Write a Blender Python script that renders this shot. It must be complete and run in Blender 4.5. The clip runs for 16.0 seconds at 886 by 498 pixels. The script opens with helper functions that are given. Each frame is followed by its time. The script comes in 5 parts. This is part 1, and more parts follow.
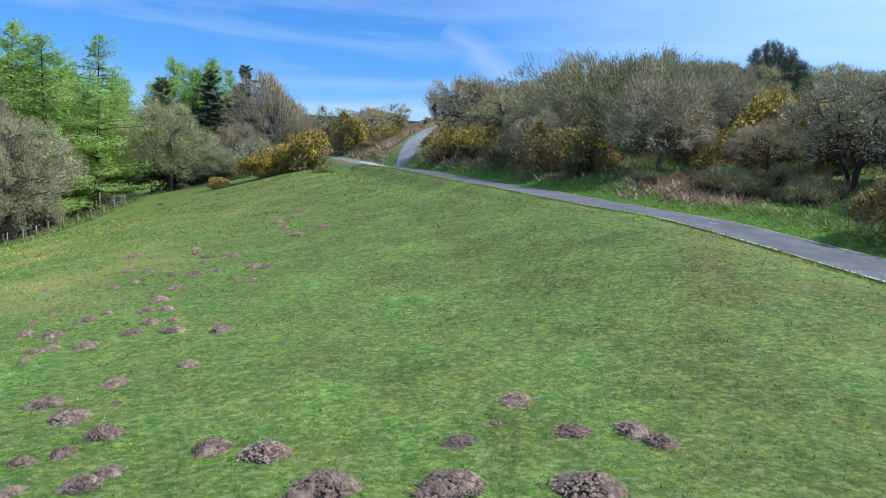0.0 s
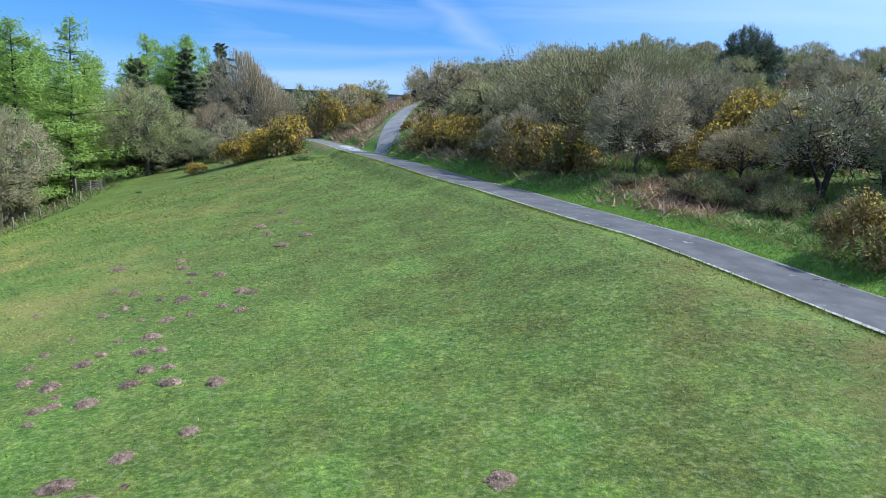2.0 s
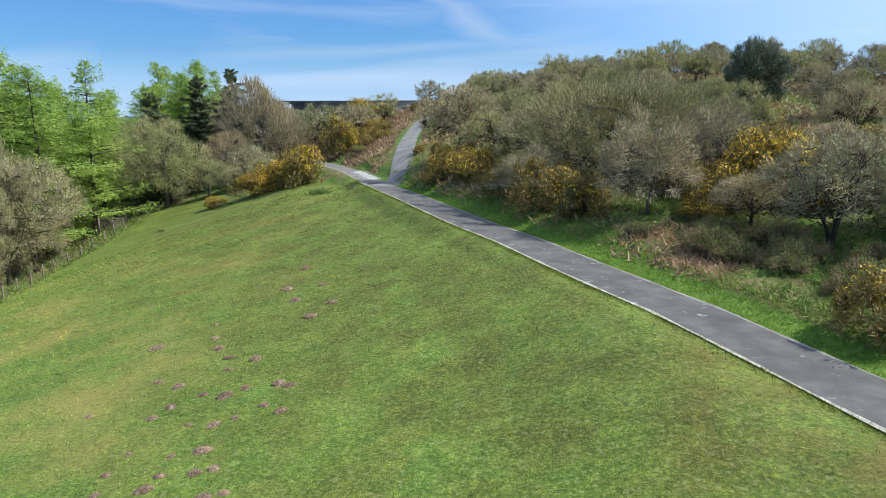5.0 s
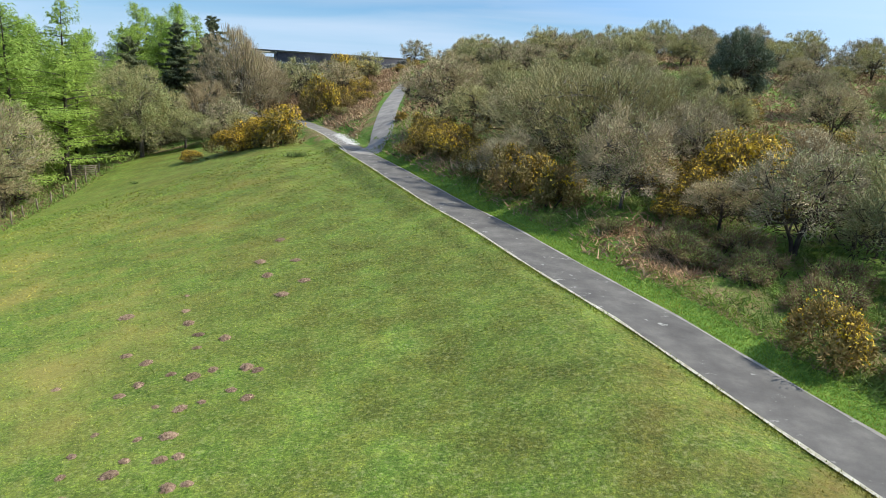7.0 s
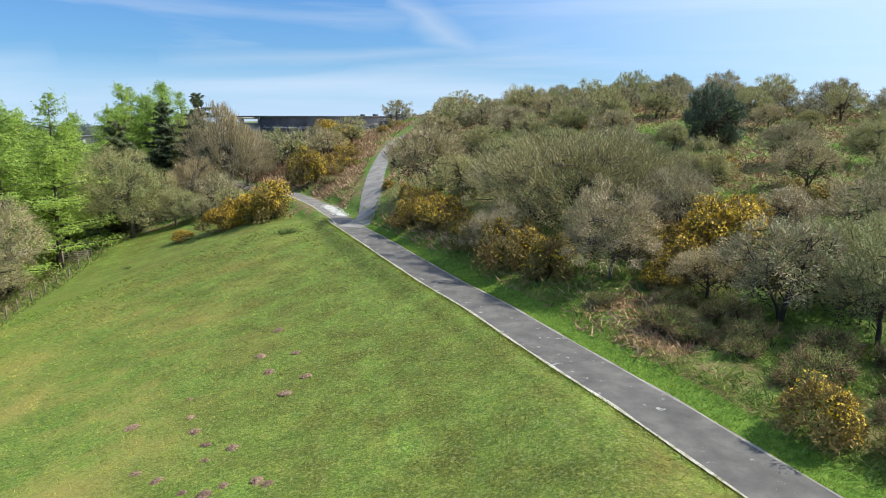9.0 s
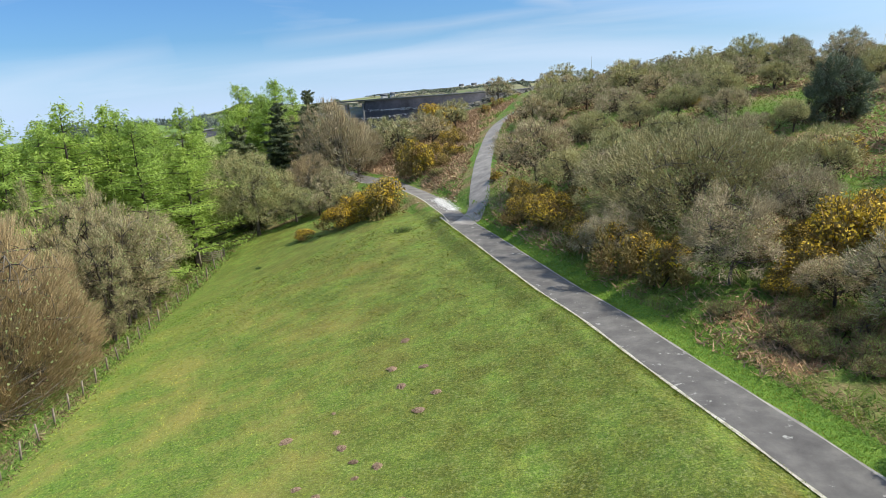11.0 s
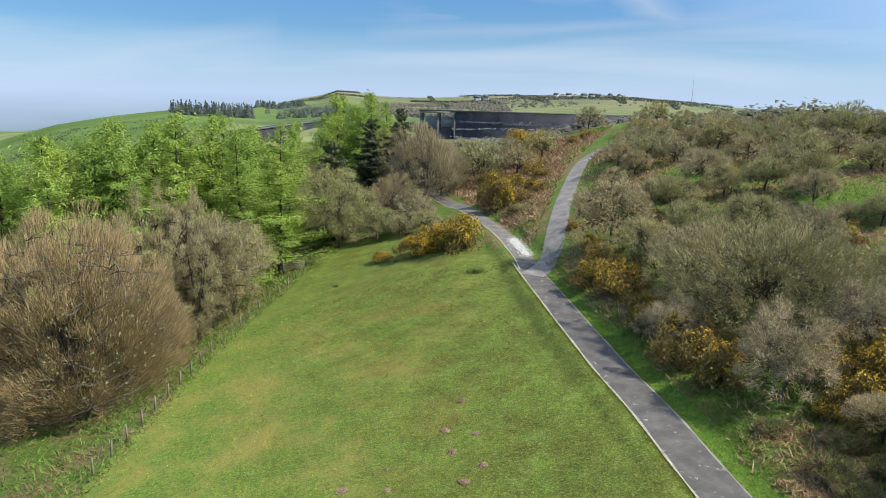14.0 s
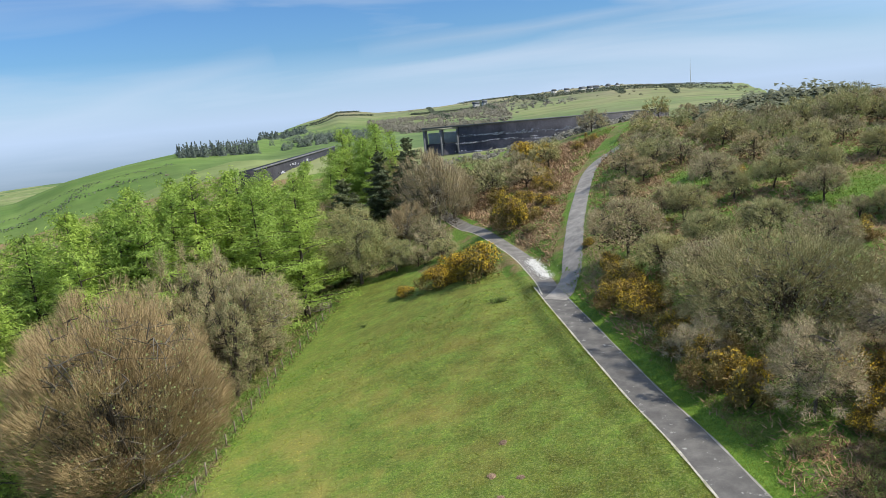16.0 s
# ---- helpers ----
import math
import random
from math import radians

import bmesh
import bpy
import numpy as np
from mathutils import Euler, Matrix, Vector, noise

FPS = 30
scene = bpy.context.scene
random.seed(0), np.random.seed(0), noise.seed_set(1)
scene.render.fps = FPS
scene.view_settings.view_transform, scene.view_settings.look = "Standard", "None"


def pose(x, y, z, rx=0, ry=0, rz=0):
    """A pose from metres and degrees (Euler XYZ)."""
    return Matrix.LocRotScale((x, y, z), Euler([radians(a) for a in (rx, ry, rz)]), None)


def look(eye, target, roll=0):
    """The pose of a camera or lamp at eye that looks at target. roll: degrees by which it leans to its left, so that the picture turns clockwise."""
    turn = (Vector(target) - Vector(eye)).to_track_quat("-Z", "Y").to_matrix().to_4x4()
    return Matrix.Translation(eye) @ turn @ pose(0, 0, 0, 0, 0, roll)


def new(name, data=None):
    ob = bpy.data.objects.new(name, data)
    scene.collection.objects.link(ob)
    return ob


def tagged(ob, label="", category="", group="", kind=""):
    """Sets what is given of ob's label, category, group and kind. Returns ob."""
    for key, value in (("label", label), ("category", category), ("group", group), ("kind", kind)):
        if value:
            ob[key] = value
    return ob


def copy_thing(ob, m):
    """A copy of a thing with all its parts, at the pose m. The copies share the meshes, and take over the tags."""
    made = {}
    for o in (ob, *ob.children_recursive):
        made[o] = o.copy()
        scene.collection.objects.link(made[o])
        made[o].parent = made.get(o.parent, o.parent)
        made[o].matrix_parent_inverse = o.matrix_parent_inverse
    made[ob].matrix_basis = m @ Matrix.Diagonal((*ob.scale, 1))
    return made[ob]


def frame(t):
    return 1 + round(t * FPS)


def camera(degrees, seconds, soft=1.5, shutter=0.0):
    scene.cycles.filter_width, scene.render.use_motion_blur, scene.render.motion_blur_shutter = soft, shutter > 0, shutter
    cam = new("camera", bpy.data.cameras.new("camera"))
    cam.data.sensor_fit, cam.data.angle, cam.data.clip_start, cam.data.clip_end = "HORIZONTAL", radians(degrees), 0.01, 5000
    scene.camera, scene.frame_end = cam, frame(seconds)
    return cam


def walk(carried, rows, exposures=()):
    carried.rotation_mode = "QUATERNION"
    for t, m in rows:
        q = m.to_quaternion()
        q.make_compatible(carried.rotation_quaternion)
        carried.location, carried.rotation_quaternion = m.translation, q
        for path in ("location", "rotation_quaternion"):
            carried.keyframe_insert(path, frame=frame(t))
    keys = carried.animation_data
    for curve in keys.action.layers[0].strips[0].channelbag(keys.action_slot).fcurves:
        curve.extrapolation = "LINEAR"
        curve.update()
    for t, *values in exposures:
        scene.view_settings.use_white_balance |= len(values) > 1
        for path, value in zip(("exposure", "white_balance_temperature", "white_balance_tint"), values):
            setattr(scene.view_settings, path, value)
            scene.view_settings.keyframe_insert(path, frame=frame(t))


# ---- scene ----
# The camera climbs almost straight up over the field.
cam = camera(65.0, 16.0, soft=0.7)
PATH = (
    (0, -0.20, -0.42, 2.77, -0.90, -7.70, 3.30),
    (0.5, -0.24, -0.48, 3.07, -1.35, -8.02, 3.06),
    (1, -0.32, -0.59, 3.38, -2.23, -10.01, 3.61),
    (1.5, -0.36, -0.65, 3.82, -2.77, -10.87, 3.17),
    (2, -0.40, -0.67, 4.36, -2.70, -10.13, 2.90),
    (2.5, -0.42, -0.75, 4.96, -1.26, -9.93, 4.24),
    (3, -0.56, -0.71, 5.22, -2.79, -11.43, 2.26),
    (3.5, -0.60, -0.88, 5.92, -1.26, -9.42, -0.33),
    (6, -0.76, -1.19, 7.85, -1.84, -11.25, 0.04),
    (6.5, -0.73, -1.21, 8.19, -3.02, -10.07, 1.24),
    (7, -0.65, -1.23, 8.56, -3.58, -13.94, 3.68),
    (7.5, -0.54, -1.25, 9.05, -3.05, -13.08, 3.55),
    (8, -0.65, -1.41, 9.57, -3.46, -11.13, 1.88),
    (10.5, -1.30, -1.83, 12.30, -2.53, -9.88, -2.35),
    (11, -1.45, -2.55, 13.28, 4.66, -12.50, -4.12),
    (11.5, -1.24, -3.74, 14.47, 11.44, -12.87, -0.85),
    (12, -1.09, -3.90, 15.23, 10.92, -10.99, -2.87),
    (12.5, -1.00, -3.86, 15.84, 10.35, -11.31, -0.65),
    (13, -0.92, -3.87, 16.52, 10.03, -11.10, 1.16),
    (13.5, -0.90, -3.83, 16.90, 10.09, -12.73, 1.33),
    (14, -0.88, -4.12, 17.84, 10.97, -12.34, 1.41),
    (14.5, -0.88, -4.33, 18.98, 11.11, -10.17, -1.73),
    (15, -0.81, -4.60, 19.75, 11.88, -9.29, -1.90),
    (15.5, -0.90, -4.92, 20.41, 12.19, -8.90, -5.28),
    (16, -1.11, -4.99, 20.84, 12.22, -11.68, -5.26),
)
EXPOSURES = ((0, 0.25, 4950, 11), (3.7, 0.25, 4950, 11), (5.8, 0.28, 6000, 8), (8.2, 0.37, 6000, 8), (10.3, 0.36, 6100, 9), (12.5, 0.19, 6100, 10), (16, 0.17, 6100, 10))
walk(cam, [(t, pose(x, y, z, 90 + p, 0, yaw) @ pose(0, 0, 0, 0, 0, r)) for t, x, y, z, yaw, p, r in PATH], EXPOSURES)

# ---- light ----
SUN_DIR = Vector((0.67, 0.02, 0.74)).normalized()
sun = new("sun", bpy.data.lights.new("sun", "SUN"))
sun.data.energy, sun.data.angle, sun.data.color = 5.0, radians(0.55), (1.0, 0.92, 0.77)
sun.matrix_world = look(SUN_DIR * 50, (0, 0, 0))
world = bpy.data.worlds.new("sky")
scene.world = world
world.use_nodes = True
wn, wl = world.node_tree.nodes, world.node_tree.links
wn.clear()
sky = wn.new("ShaderNodeTexSky")
sky.sky_type, sky.sun_disc = "NISHITA", False
sky.sun_elevation = math.asin(SUN_DIR.z)
sky.sun_rotation = math.atan2(SUN_DIR.x, SUN_DIR.y)
sky.air_density, sky.dust_density, sky.ozone_density = 1.0, 0.6, 3.0
tint = wn.new("ShaderNodeMix")
tint.data_type, tint.blend_type = "RGBA", "MULTIPLY"
tint.inputs[0].default_value, tint.inputs[7].default_value = 1.0, (0.73, 1.06, 1.41, 1)
wl.new(sky.outputs[0], tint.inputs[6])
# thin cirrus: long soft streaks low over the horizon
where = wn.new("ShaderNodeTexCoord")
spread = wn.new("ShaderNodeMapping")
spread.inputs["Rotation"].default_value = (0.0, radians(-9), radians(10))
spread.inputs["Scale"].default_value = (1.1, 1.1, 11.0)
wl.new(where.outputs["Generated"], spread.inputs["Vector"])
wisp = wn.new("ShaderNodeTexNoise")
wisp.inputs["Scale"].default_value, wisp.inputs["Detail"].default_value, wisp.inputs["Distortion"].default_value = 1.7, 6, 0.6
wl.new(spread.outputs[0], wisp.inputs["Vector"])
wisp_fac = wn.new("ShaderNodeMapRange")
for key, value in (("From Min", 0.48), ("From Max", 0.80), ("To Min", 0.0), ("To Max", 0.6)):
    wisp_fac.inputs[key].default_value = value
wl.new(wisp.outputs["Fac"], wisp_fac.inputs["Value"])
clouded = wn.new("ShaderNodeMix")
clouded.data_type = "RGBA"
clouded.inputs[7].default_value = (8.0, 8.5, 9.2, 1)


def world_maths(op, a, b=None, clamp=False):
    n = wn.new("ShaderNodeMath")
    n.operation, n.use_clamp = op, clamp
    for key, value in ((0, a), (1, b)):
        if isinstance(value, (int, float)):
            n.inputs[key].default_value = value
        elif value is not None:
            wl.new(value, n.inputs[key])
    return n.outputs[0]


def trail(start, end, width, strength):
    """A soft vapour trail across the sky from one direction to another."""
    start, end = Vector(start).normalized(), Vector(end).normalized()
    dots = []
    for axis in (start.cross(end).normalized(), (start + end).normalized()):
        d = wn.new("ShaderNodeVectorMath")
        d.operation = "DOT_PRODUCT"
        d.inputs[1].default_value = axis
        wl.new(where.outputs["Generated"], d.inputs[0])
        dots.append(d.outputs["Value"])
    across = world_maths("ADD", dots[0], world_maths("MULTIPLY", world_maths("SUBTRACT", wisp.outputs["Fac"], 0.5), width * 2.5))
    band = world_maths("SUBTRACT", 1.0, world_maths("DIVIDE", world_maths("ABSOLUTE", across), width), True)
    reach = math.cos(start.angle(end) / 2)
    along_it = world_maths("DIVIDE", world_maths("SUBTRACT", dots[1], reach), 1 - reach, True)
    return world_maths("MULTIPLY", world_maths("MULTIPLY", band, world_maths("POWER", along_it, 0.5)), strength)


cover = wisp_fac.outputs[0]
for start, end, width, strength in (((0.00, 0.985, 0.175), (0.125, 0.99, 0.088), 0.028, 0.42), ((-0.30, 0.95, 0.085), (0.16, 0.985, 0.100), 0.014, 0.3), ((-0.72, 0.69, -0.01), (-0.40, 0.90, 0.085), 0.028, 0.32)):
    cover = world_maths("MAXIMUM", cover, trail(start, end, width, strength))
wl.new(cover, clouded.inputs[0])
wl.new(tint.outputs[2], clouded.inputs[6])
low = wn.new("ShaderNodeSeparateXYZ")
wl.new(where.outputs["Generated"], low.inputs[0])
haze = world_maths("SUBTRACT", 1.0, world_maths("MULTIPLY", world_maths("ABSOLUTE", low.outputs[2]), 11.0), True)
hazy = wn.new("ShaderNodeMix")
hazy.data_type = "RGBA"
hazy.inputs[7].default_value = (8.0, 9.7, 12.6, 1)
# and the paler sky on the sun's side
glow = wn.new("ShaderNodeVectorMath")
glow.operation = "DOT_PRODUCT"
glow.inputs[1].default_value = SUN_DIR
wl.new(where.outputs["Generated"], glow.inputs[0])
aureole = world_maths("MULTIPLY", world_maths("SUBTRACT", glow.outputs["Value"], 0.16), 2.2, True)
wl.new(world_maths("MAXIMUM", world_maths("MULTIPLY", haze, 0.7), world_maths("MINIMUM", aureole, 0.85)), hazy.inputs[0])
wl.new(clouded.outputs[2], hazy.inputs[6])
sky_bg = wn.new("ShaderNodeBackground")
sky_bg.inputs["Strength"].default_value = 0.075
sky_out = wn.new("ShaderNodeOutputWorld")
wl.new(hazy.outputs[2], sky_bg.inputs["Color"])
wl.new(sky_bg.outputs[0], sky_out.inputs["Surface"])


# ---- materials ----
def node_tree(name):
    m = bpy.data.materials.new(name)
    m.use_nodes = True
    nt = m.node_tree
    return m, nt, nt.nodes["Principled BSDF"]


def ramp(nt, source, stops):
    r = nt.nodes.new("ShaderNodeValToRGB")
    els = r.color_ramp.elements
    while len(els) < len(stops):
        els.new(0.5)
    for e, (p, c) in zip(els, stops):
        e.position, e.color = p, (*c, 1)
    nt.links.new(source, r.inputs["Fac"])
    return r.outputs["Color"]


def noise_tex(nt, scale, detail=4, rough=0.6, vector=None):
    n = nt.nodes.new("ShaderNodeTexNoise")
    n.inputs["Scale"].default_value, n.inputs["Detail"].default_value = scale, detail
    n.inputs["Roughness"].default_value = rough
    if vector is None:
        vector = nt.nodes.new("ShaderNodeNewGeometry").outputs["Position"]
    nt.links.new(vector, n.inputs["Vector"])
    return n.outputs["Fac"]


def blend(nt, fac, a, b, mode="MIX"):
    m = nt.nodes.new("ShaderNodeMix")
    m.data_type, m.blend_type = "RGBA", mode
    for key, value in ((0, fac), (6, a), (7, b)):
        if isinstance(value, (int, float)):
            m.inputs[key].default_value = value
        elif isinstance(value, tuple):
            m.inputs[key].default_value = (*value, 1)
        else:
            nt.links.new(value, m.inputs[key])
    return m.outputs[2]


def bump(nt, bsdf, height, strength, distance):
    b = nt.nodes.new("ShaderNodeBump")
    b.inputs["Strength"].default_value, b.inputs["Distance"].default_value = strength, distance
    nt.links.new(height, b.inputs["Height"])
    nt.links.new(b.outputs[0], bsdf.inputs["Normal"])


def leaf_material(name, dark, mid, light, rough=0.6, through_light=0.25, spread=0.6):
    """Small leaves, twigs or needles: each one has its own tint, and some light passes through."""
    m, nt, bsdf = node_tree(name)
    geo = nt.nodes.new("ShaderNodeNewGeometry")
    dark, light = (tuple(c + (e - c) * spread for c, e in zip(mid, end)) for end in (dark, light))
    tint = ramp(nt, geo.outputs["Random Per Island"], ((0.0, dark), (0.5, mid), (1.0, light)))
    # sprays and branches differ in patches of half a metre to a few metres
    tint = blend(nt, 0.45, tint, ramp(nt, noise_tex(nt, 0.9, 4, 0.65), ((0.36, dark), (0.64, light))))
    own = nt.nodes.new("ShaderNodeObjectInfo").outputs["Random"]
    tint = blend(nt, 1.0, tint, ramp(nt, own, ((0.0, (0.88, 0.91, 0.91)), (0.5, (1.0, 1.0, 0.98)), (1.0, (1.14, 1.09, 1.0)))), "MULTIPLY")
    nt.links.new(tint, bsdf.inputs["Base Color"])
    bsdf.inputs["Roughness"].default_value = rough
    bsdf.inputs["Specular IOR Level"].default_value = 0.25
    if through_light:
        tr = nt.nodes.new("ShaderNodeBsdfTranslucent")
        nt.links.new(tint, tr.inputs["Color"])
        mix = nt.nodes.new("ShaderNodeMixShader")
        mix.inputs["Fac"].default_value = through_light
        nt.links.new(bsdf.outputs[0], mix.inputs[1])
        nt.links.new(tr.outputs[0], mix.inputs[2])
        nt.links.new(mix.outputs[0], nt.nodes["Material Output"].inputs["Surface"])
    return m


def surface_material(name, stops, scale, fine, rough=0.85, relief=0.4, depth=0.02, vary=0.0, spots=None):
    """A matt surface with coarse stains, a fine grain and relief."""
    m, nt, bsdf = node_tree(name)
    coarse = ramp(nt, noise_tex(nt, scale, 5), stops)
    if spots:
        coarse = blend(nt, ramp(nt, noise_tex(nt, 1.6, 4, 0.7), ((0.62, (0, 0, 0)), (0.70, (0.75, 0.75, 0.75)))), coarse, spots)
    own = nt.nodes.new("ShaderNodeObjectInfo").outputs["Random"]
    coarse = blend(nt, 1.0, coarse, ramp(nt, own, ((0.0, (1 - vary, 1 - vary, 1 - vary)), (1.0, (1 + vary, 1 + vary, 1 + vary)))), "MULTIPLY")
    grain = noise_tex(nt, fine, 6, 0.7)
    colour = blend(nt, 0.55, coarse, ramp(nt, grain, ((0.3, (0.35, 0.35, 0.35)), (0.7, (0.65, 0.65, 0.65)))), "OVERLAY")
    nt.links.new(colour, bsdf.inputs["Base Color"])
    bsdf.inputs["Roughness"].default_value = rough
    bsdf.inputs["Specular IOR Level"].default_value = 0.25
    bump(nt, bsdf, grain, relief, depth)
    return m


def along(nt, axis):
    """One coordinate of the place, in metres."""
    s = nt.nodes.new("ShaderNodeSeparateXYZ")
    nt.links.new(nt.nodes.new("ShaderNodeNewGeometry").outputs["Position"], s.inputs[0])
    return s.outputs[axis]


def maths(nt, op, a, b=None, clamp=False):
    n = nt.nodes.new("ShaderNodeMath")
    n.operation, n.use_clamp = op, clamp
    for key, value in ((0, a), (1, b)):
        if value is None:
            continue
        if isinstance(value, (int, float)):
            n.inputs[key].default_value = value
        else:
            nt.links.new(value, n.inputs[key])
    return n.outputs[0]


def turf_colour(nt):
    """Short spring turf: lush green with yellower, mossy and dry patches."""
    fine = noise_tex(nt, 13.0, 6, 0.7)
    lush = ramp(nt, noise_tex(nt, 5.0, 6, 0.75), ((0.30, (0.080, 0.142, 0.020)), (0.5, (0.138, 0.218, 0.034)), (0.70, (0.240, 0.300, 0.066))))
    mossy = ramp(nt, noise_tex(nt, 6.0, 6, 0.75), ((0.30, (0.047, 0.063, 0.009)), (0.5, (0.094, 0.104, 0.015)), (0.70, (0.175, 0.154, 0.032))))
    straw = ramp(nt, noise_tex(nt, 0.9, 5, 0.7), ((0.45, (0, 0, 0)), (0.66, (0.8, 0.8, 0.8))))
    lush = blend(nt, straw, lush, (0.215, 0.228, 0.052))
    deep = ramp(nt, noise_tex(nt, 0.33, 5, 0.7), ((0.40, (0.88, 0.92, 0.88)), (0.60, (1.04, 1.04, 1.04))))
    lush, mossy = blend(nt, 1.0, lush, deep, "MULTIPLY"), blend(nt, 0.8, mossy, deep, "MULTIPLY")
    # the turf is drier towards the track and up the field
    side = maths(nt, "MULTIPLY_ADD", along(nt, 0), 0.05)
    side.node.inputs[2].default_value = 0.0
    up = maths(nt, "MULTIPLY_ADD", along(nt, 1), 0.025)
    patchy = ramp(nt, noise_tex(nt, 0.42, 6, 0.7), ((0.36, (0.15, 0.15, 0.15)), (0.62, (1, 1, 1))))
    colour = blend(nt, maths(nt, "MULTIPLY", patchy, maths(nt, "ADD", side, up, True)), lush, mossy)
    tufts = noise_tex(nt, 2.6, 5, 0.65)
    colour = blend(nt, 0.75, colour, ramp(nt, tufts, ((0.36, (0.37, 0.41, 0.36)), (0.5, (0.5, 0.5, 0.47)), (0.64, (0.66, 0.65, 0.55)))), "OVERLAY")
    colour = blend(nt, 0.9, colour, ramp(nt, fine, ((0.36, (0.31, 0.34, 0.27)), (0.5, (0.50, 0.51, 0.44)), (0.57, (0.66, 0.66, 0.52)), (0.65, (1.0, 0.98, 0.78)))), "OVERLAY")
    # small tussocks painted by noise: pale lit tops, dark shade between
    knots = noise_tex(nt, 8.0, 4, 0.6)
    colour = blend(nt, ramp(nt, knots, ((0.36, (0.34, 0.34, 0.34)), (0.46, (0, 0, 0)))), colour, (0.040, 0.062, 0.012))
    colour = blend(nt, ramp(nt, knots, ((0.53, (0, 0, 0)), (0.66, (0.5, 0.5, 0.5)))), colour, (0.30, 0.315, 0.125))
    worn = maths(nt, "MULTIPLY_ADD", along(nt, 0), -0.15, True)
    worn.node.inputs[2].default_value = -0.85
    dry = ramp(nt, noise_tex(nt, 0.16, 5, 0.65), ((0.44, (0, 0, 0)), (0.64, (0.5, 0.5, 0.5))))
    lower = maths(nt, "MULTIPLY_ADD", along(nt, 1), -0.022, True)
    lower.node.inputs[2].default_value = 1.7
    dry = maths(nt, "MULTIPLY", dry, lower)
    # thin orange-brown grass along the near side of the track
    rim = maths(nt, "MULTIPLY_ADD", along(nt, 0), 0.16, True)
    rim.node.inputs[2].default_value = -0.55
    thin = ramp(nt, noise_tex(nt, 0.5, 5, 0.7), ((0.44, (0, 0, 0)), (0.64, (0.8, 0.8, 0.8))))
    colour = blend(nt, maths(nt, "MULTIPLY", thin, rim), colour, (0.22, 0.150, 0.042))
    return blend(nt, maths(nt, "MULTIPLY", dry, worn), colour, (0.40, 0.29, 0.085))


def turf_material():
    m, nt, bsdf = node_tree("turf")
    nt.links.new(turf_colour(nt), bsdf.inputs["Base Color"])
    bsdf.inputs["Roughness"].default_value = 0.8
    bsdf.inputs["Specular IOR Level"].default_value = 0.2
    bump(nt, bsdf, noise_tex(nt, 12.0, 6, 0.75), 0.9, 0.06)
    return m


def blade_material():
    """Single blades of grass, tinted by the patch of turf that they stand in."""
    m, nt, bsdf = node_tree("turf_blades")
    geo = nt.nodes.new("ShaderNodeNewGeometry")
    own = ramp(nt, geo.outputs["Random Per Island"], ((0.0, (0.50, 0.55, 0.46)), (0.6, (0.74, 0.75, 0.66)), (1.0, (0.98, 0.96, 0.84))))
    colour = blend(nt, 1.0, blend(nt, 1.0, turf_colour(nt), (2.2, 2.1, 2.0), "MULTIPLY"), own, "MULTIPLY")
    nt.links.new(colour, bsdf.inputs["Base Color"])
    bsdf.inputs["Roughness"].default_value = 0.55
    bsdf.inputs["Specular IOR Level"].default_value = 0.3
    tr = nt.nodes.new("ShaderNodeBsdfTranslucent")
    nt.links.new(colour, tr.inputs["Color"])
    mix = nt.nodes.new("ShaderNodeMixShader")
    mix.inputs["Fac"].default_value = 0.3
    nt.links.new(bsdf.outputs[0], mix.inputs[1])
    nt.links.new(tr.outputs[0], mix.inputs[2])
    nt.links.new(mix.outputs[0], nt.nodes["Material Output"].inputs["Surface"])
    return m


def hill_material():
    """Rough pasture, moor and distant fields: green, straw and bracken brown in patches."""
    m, nt, bsdf = node_tree("rough_hillside")
    green = ramp(nt, noise_tex(nt, 2.2, 6, 0.7), ((0.3, (0.065, 0.125, 0.016)), (0.7, (0.175, 0.275, 0.044))))
    brown = ramp(nt, noise_tex(nt, 3.0, 6, 0.7), ((0.3, (0.13, 0.085, 0.042)), (0.7, (0.36, 0.255, 0.13))))
    fac = ramp(nt, noise_tex(nt, 0.16, 6, 0.7), ((0.47, (0, 0, 0)), (0.60, (0.9, 0.9, 0.9))))
    west = maths(nt, "MULTIPLY_ADD", along(nt, 0), -0.02, True)
    west.node.inputs[2].default_value = -1.6
    fac = maths(nt, "ADD", fac, maths(nt, "MULTIPLY", west, 0.45), True)
    colour = blend(nt, fac, green, brown)
    nt.links.new(colour, bsdf.inputs["Base Color"])
    bsdf.inputs["Roughness"].default_value = 0.9
    bsdf.inputs["Specular IOR Level"].default_value = 0.15
    bump(nt, bsdf, noise_tex(nt, 3.5, 6, 0.75), 1.0, 0.25)
    return m


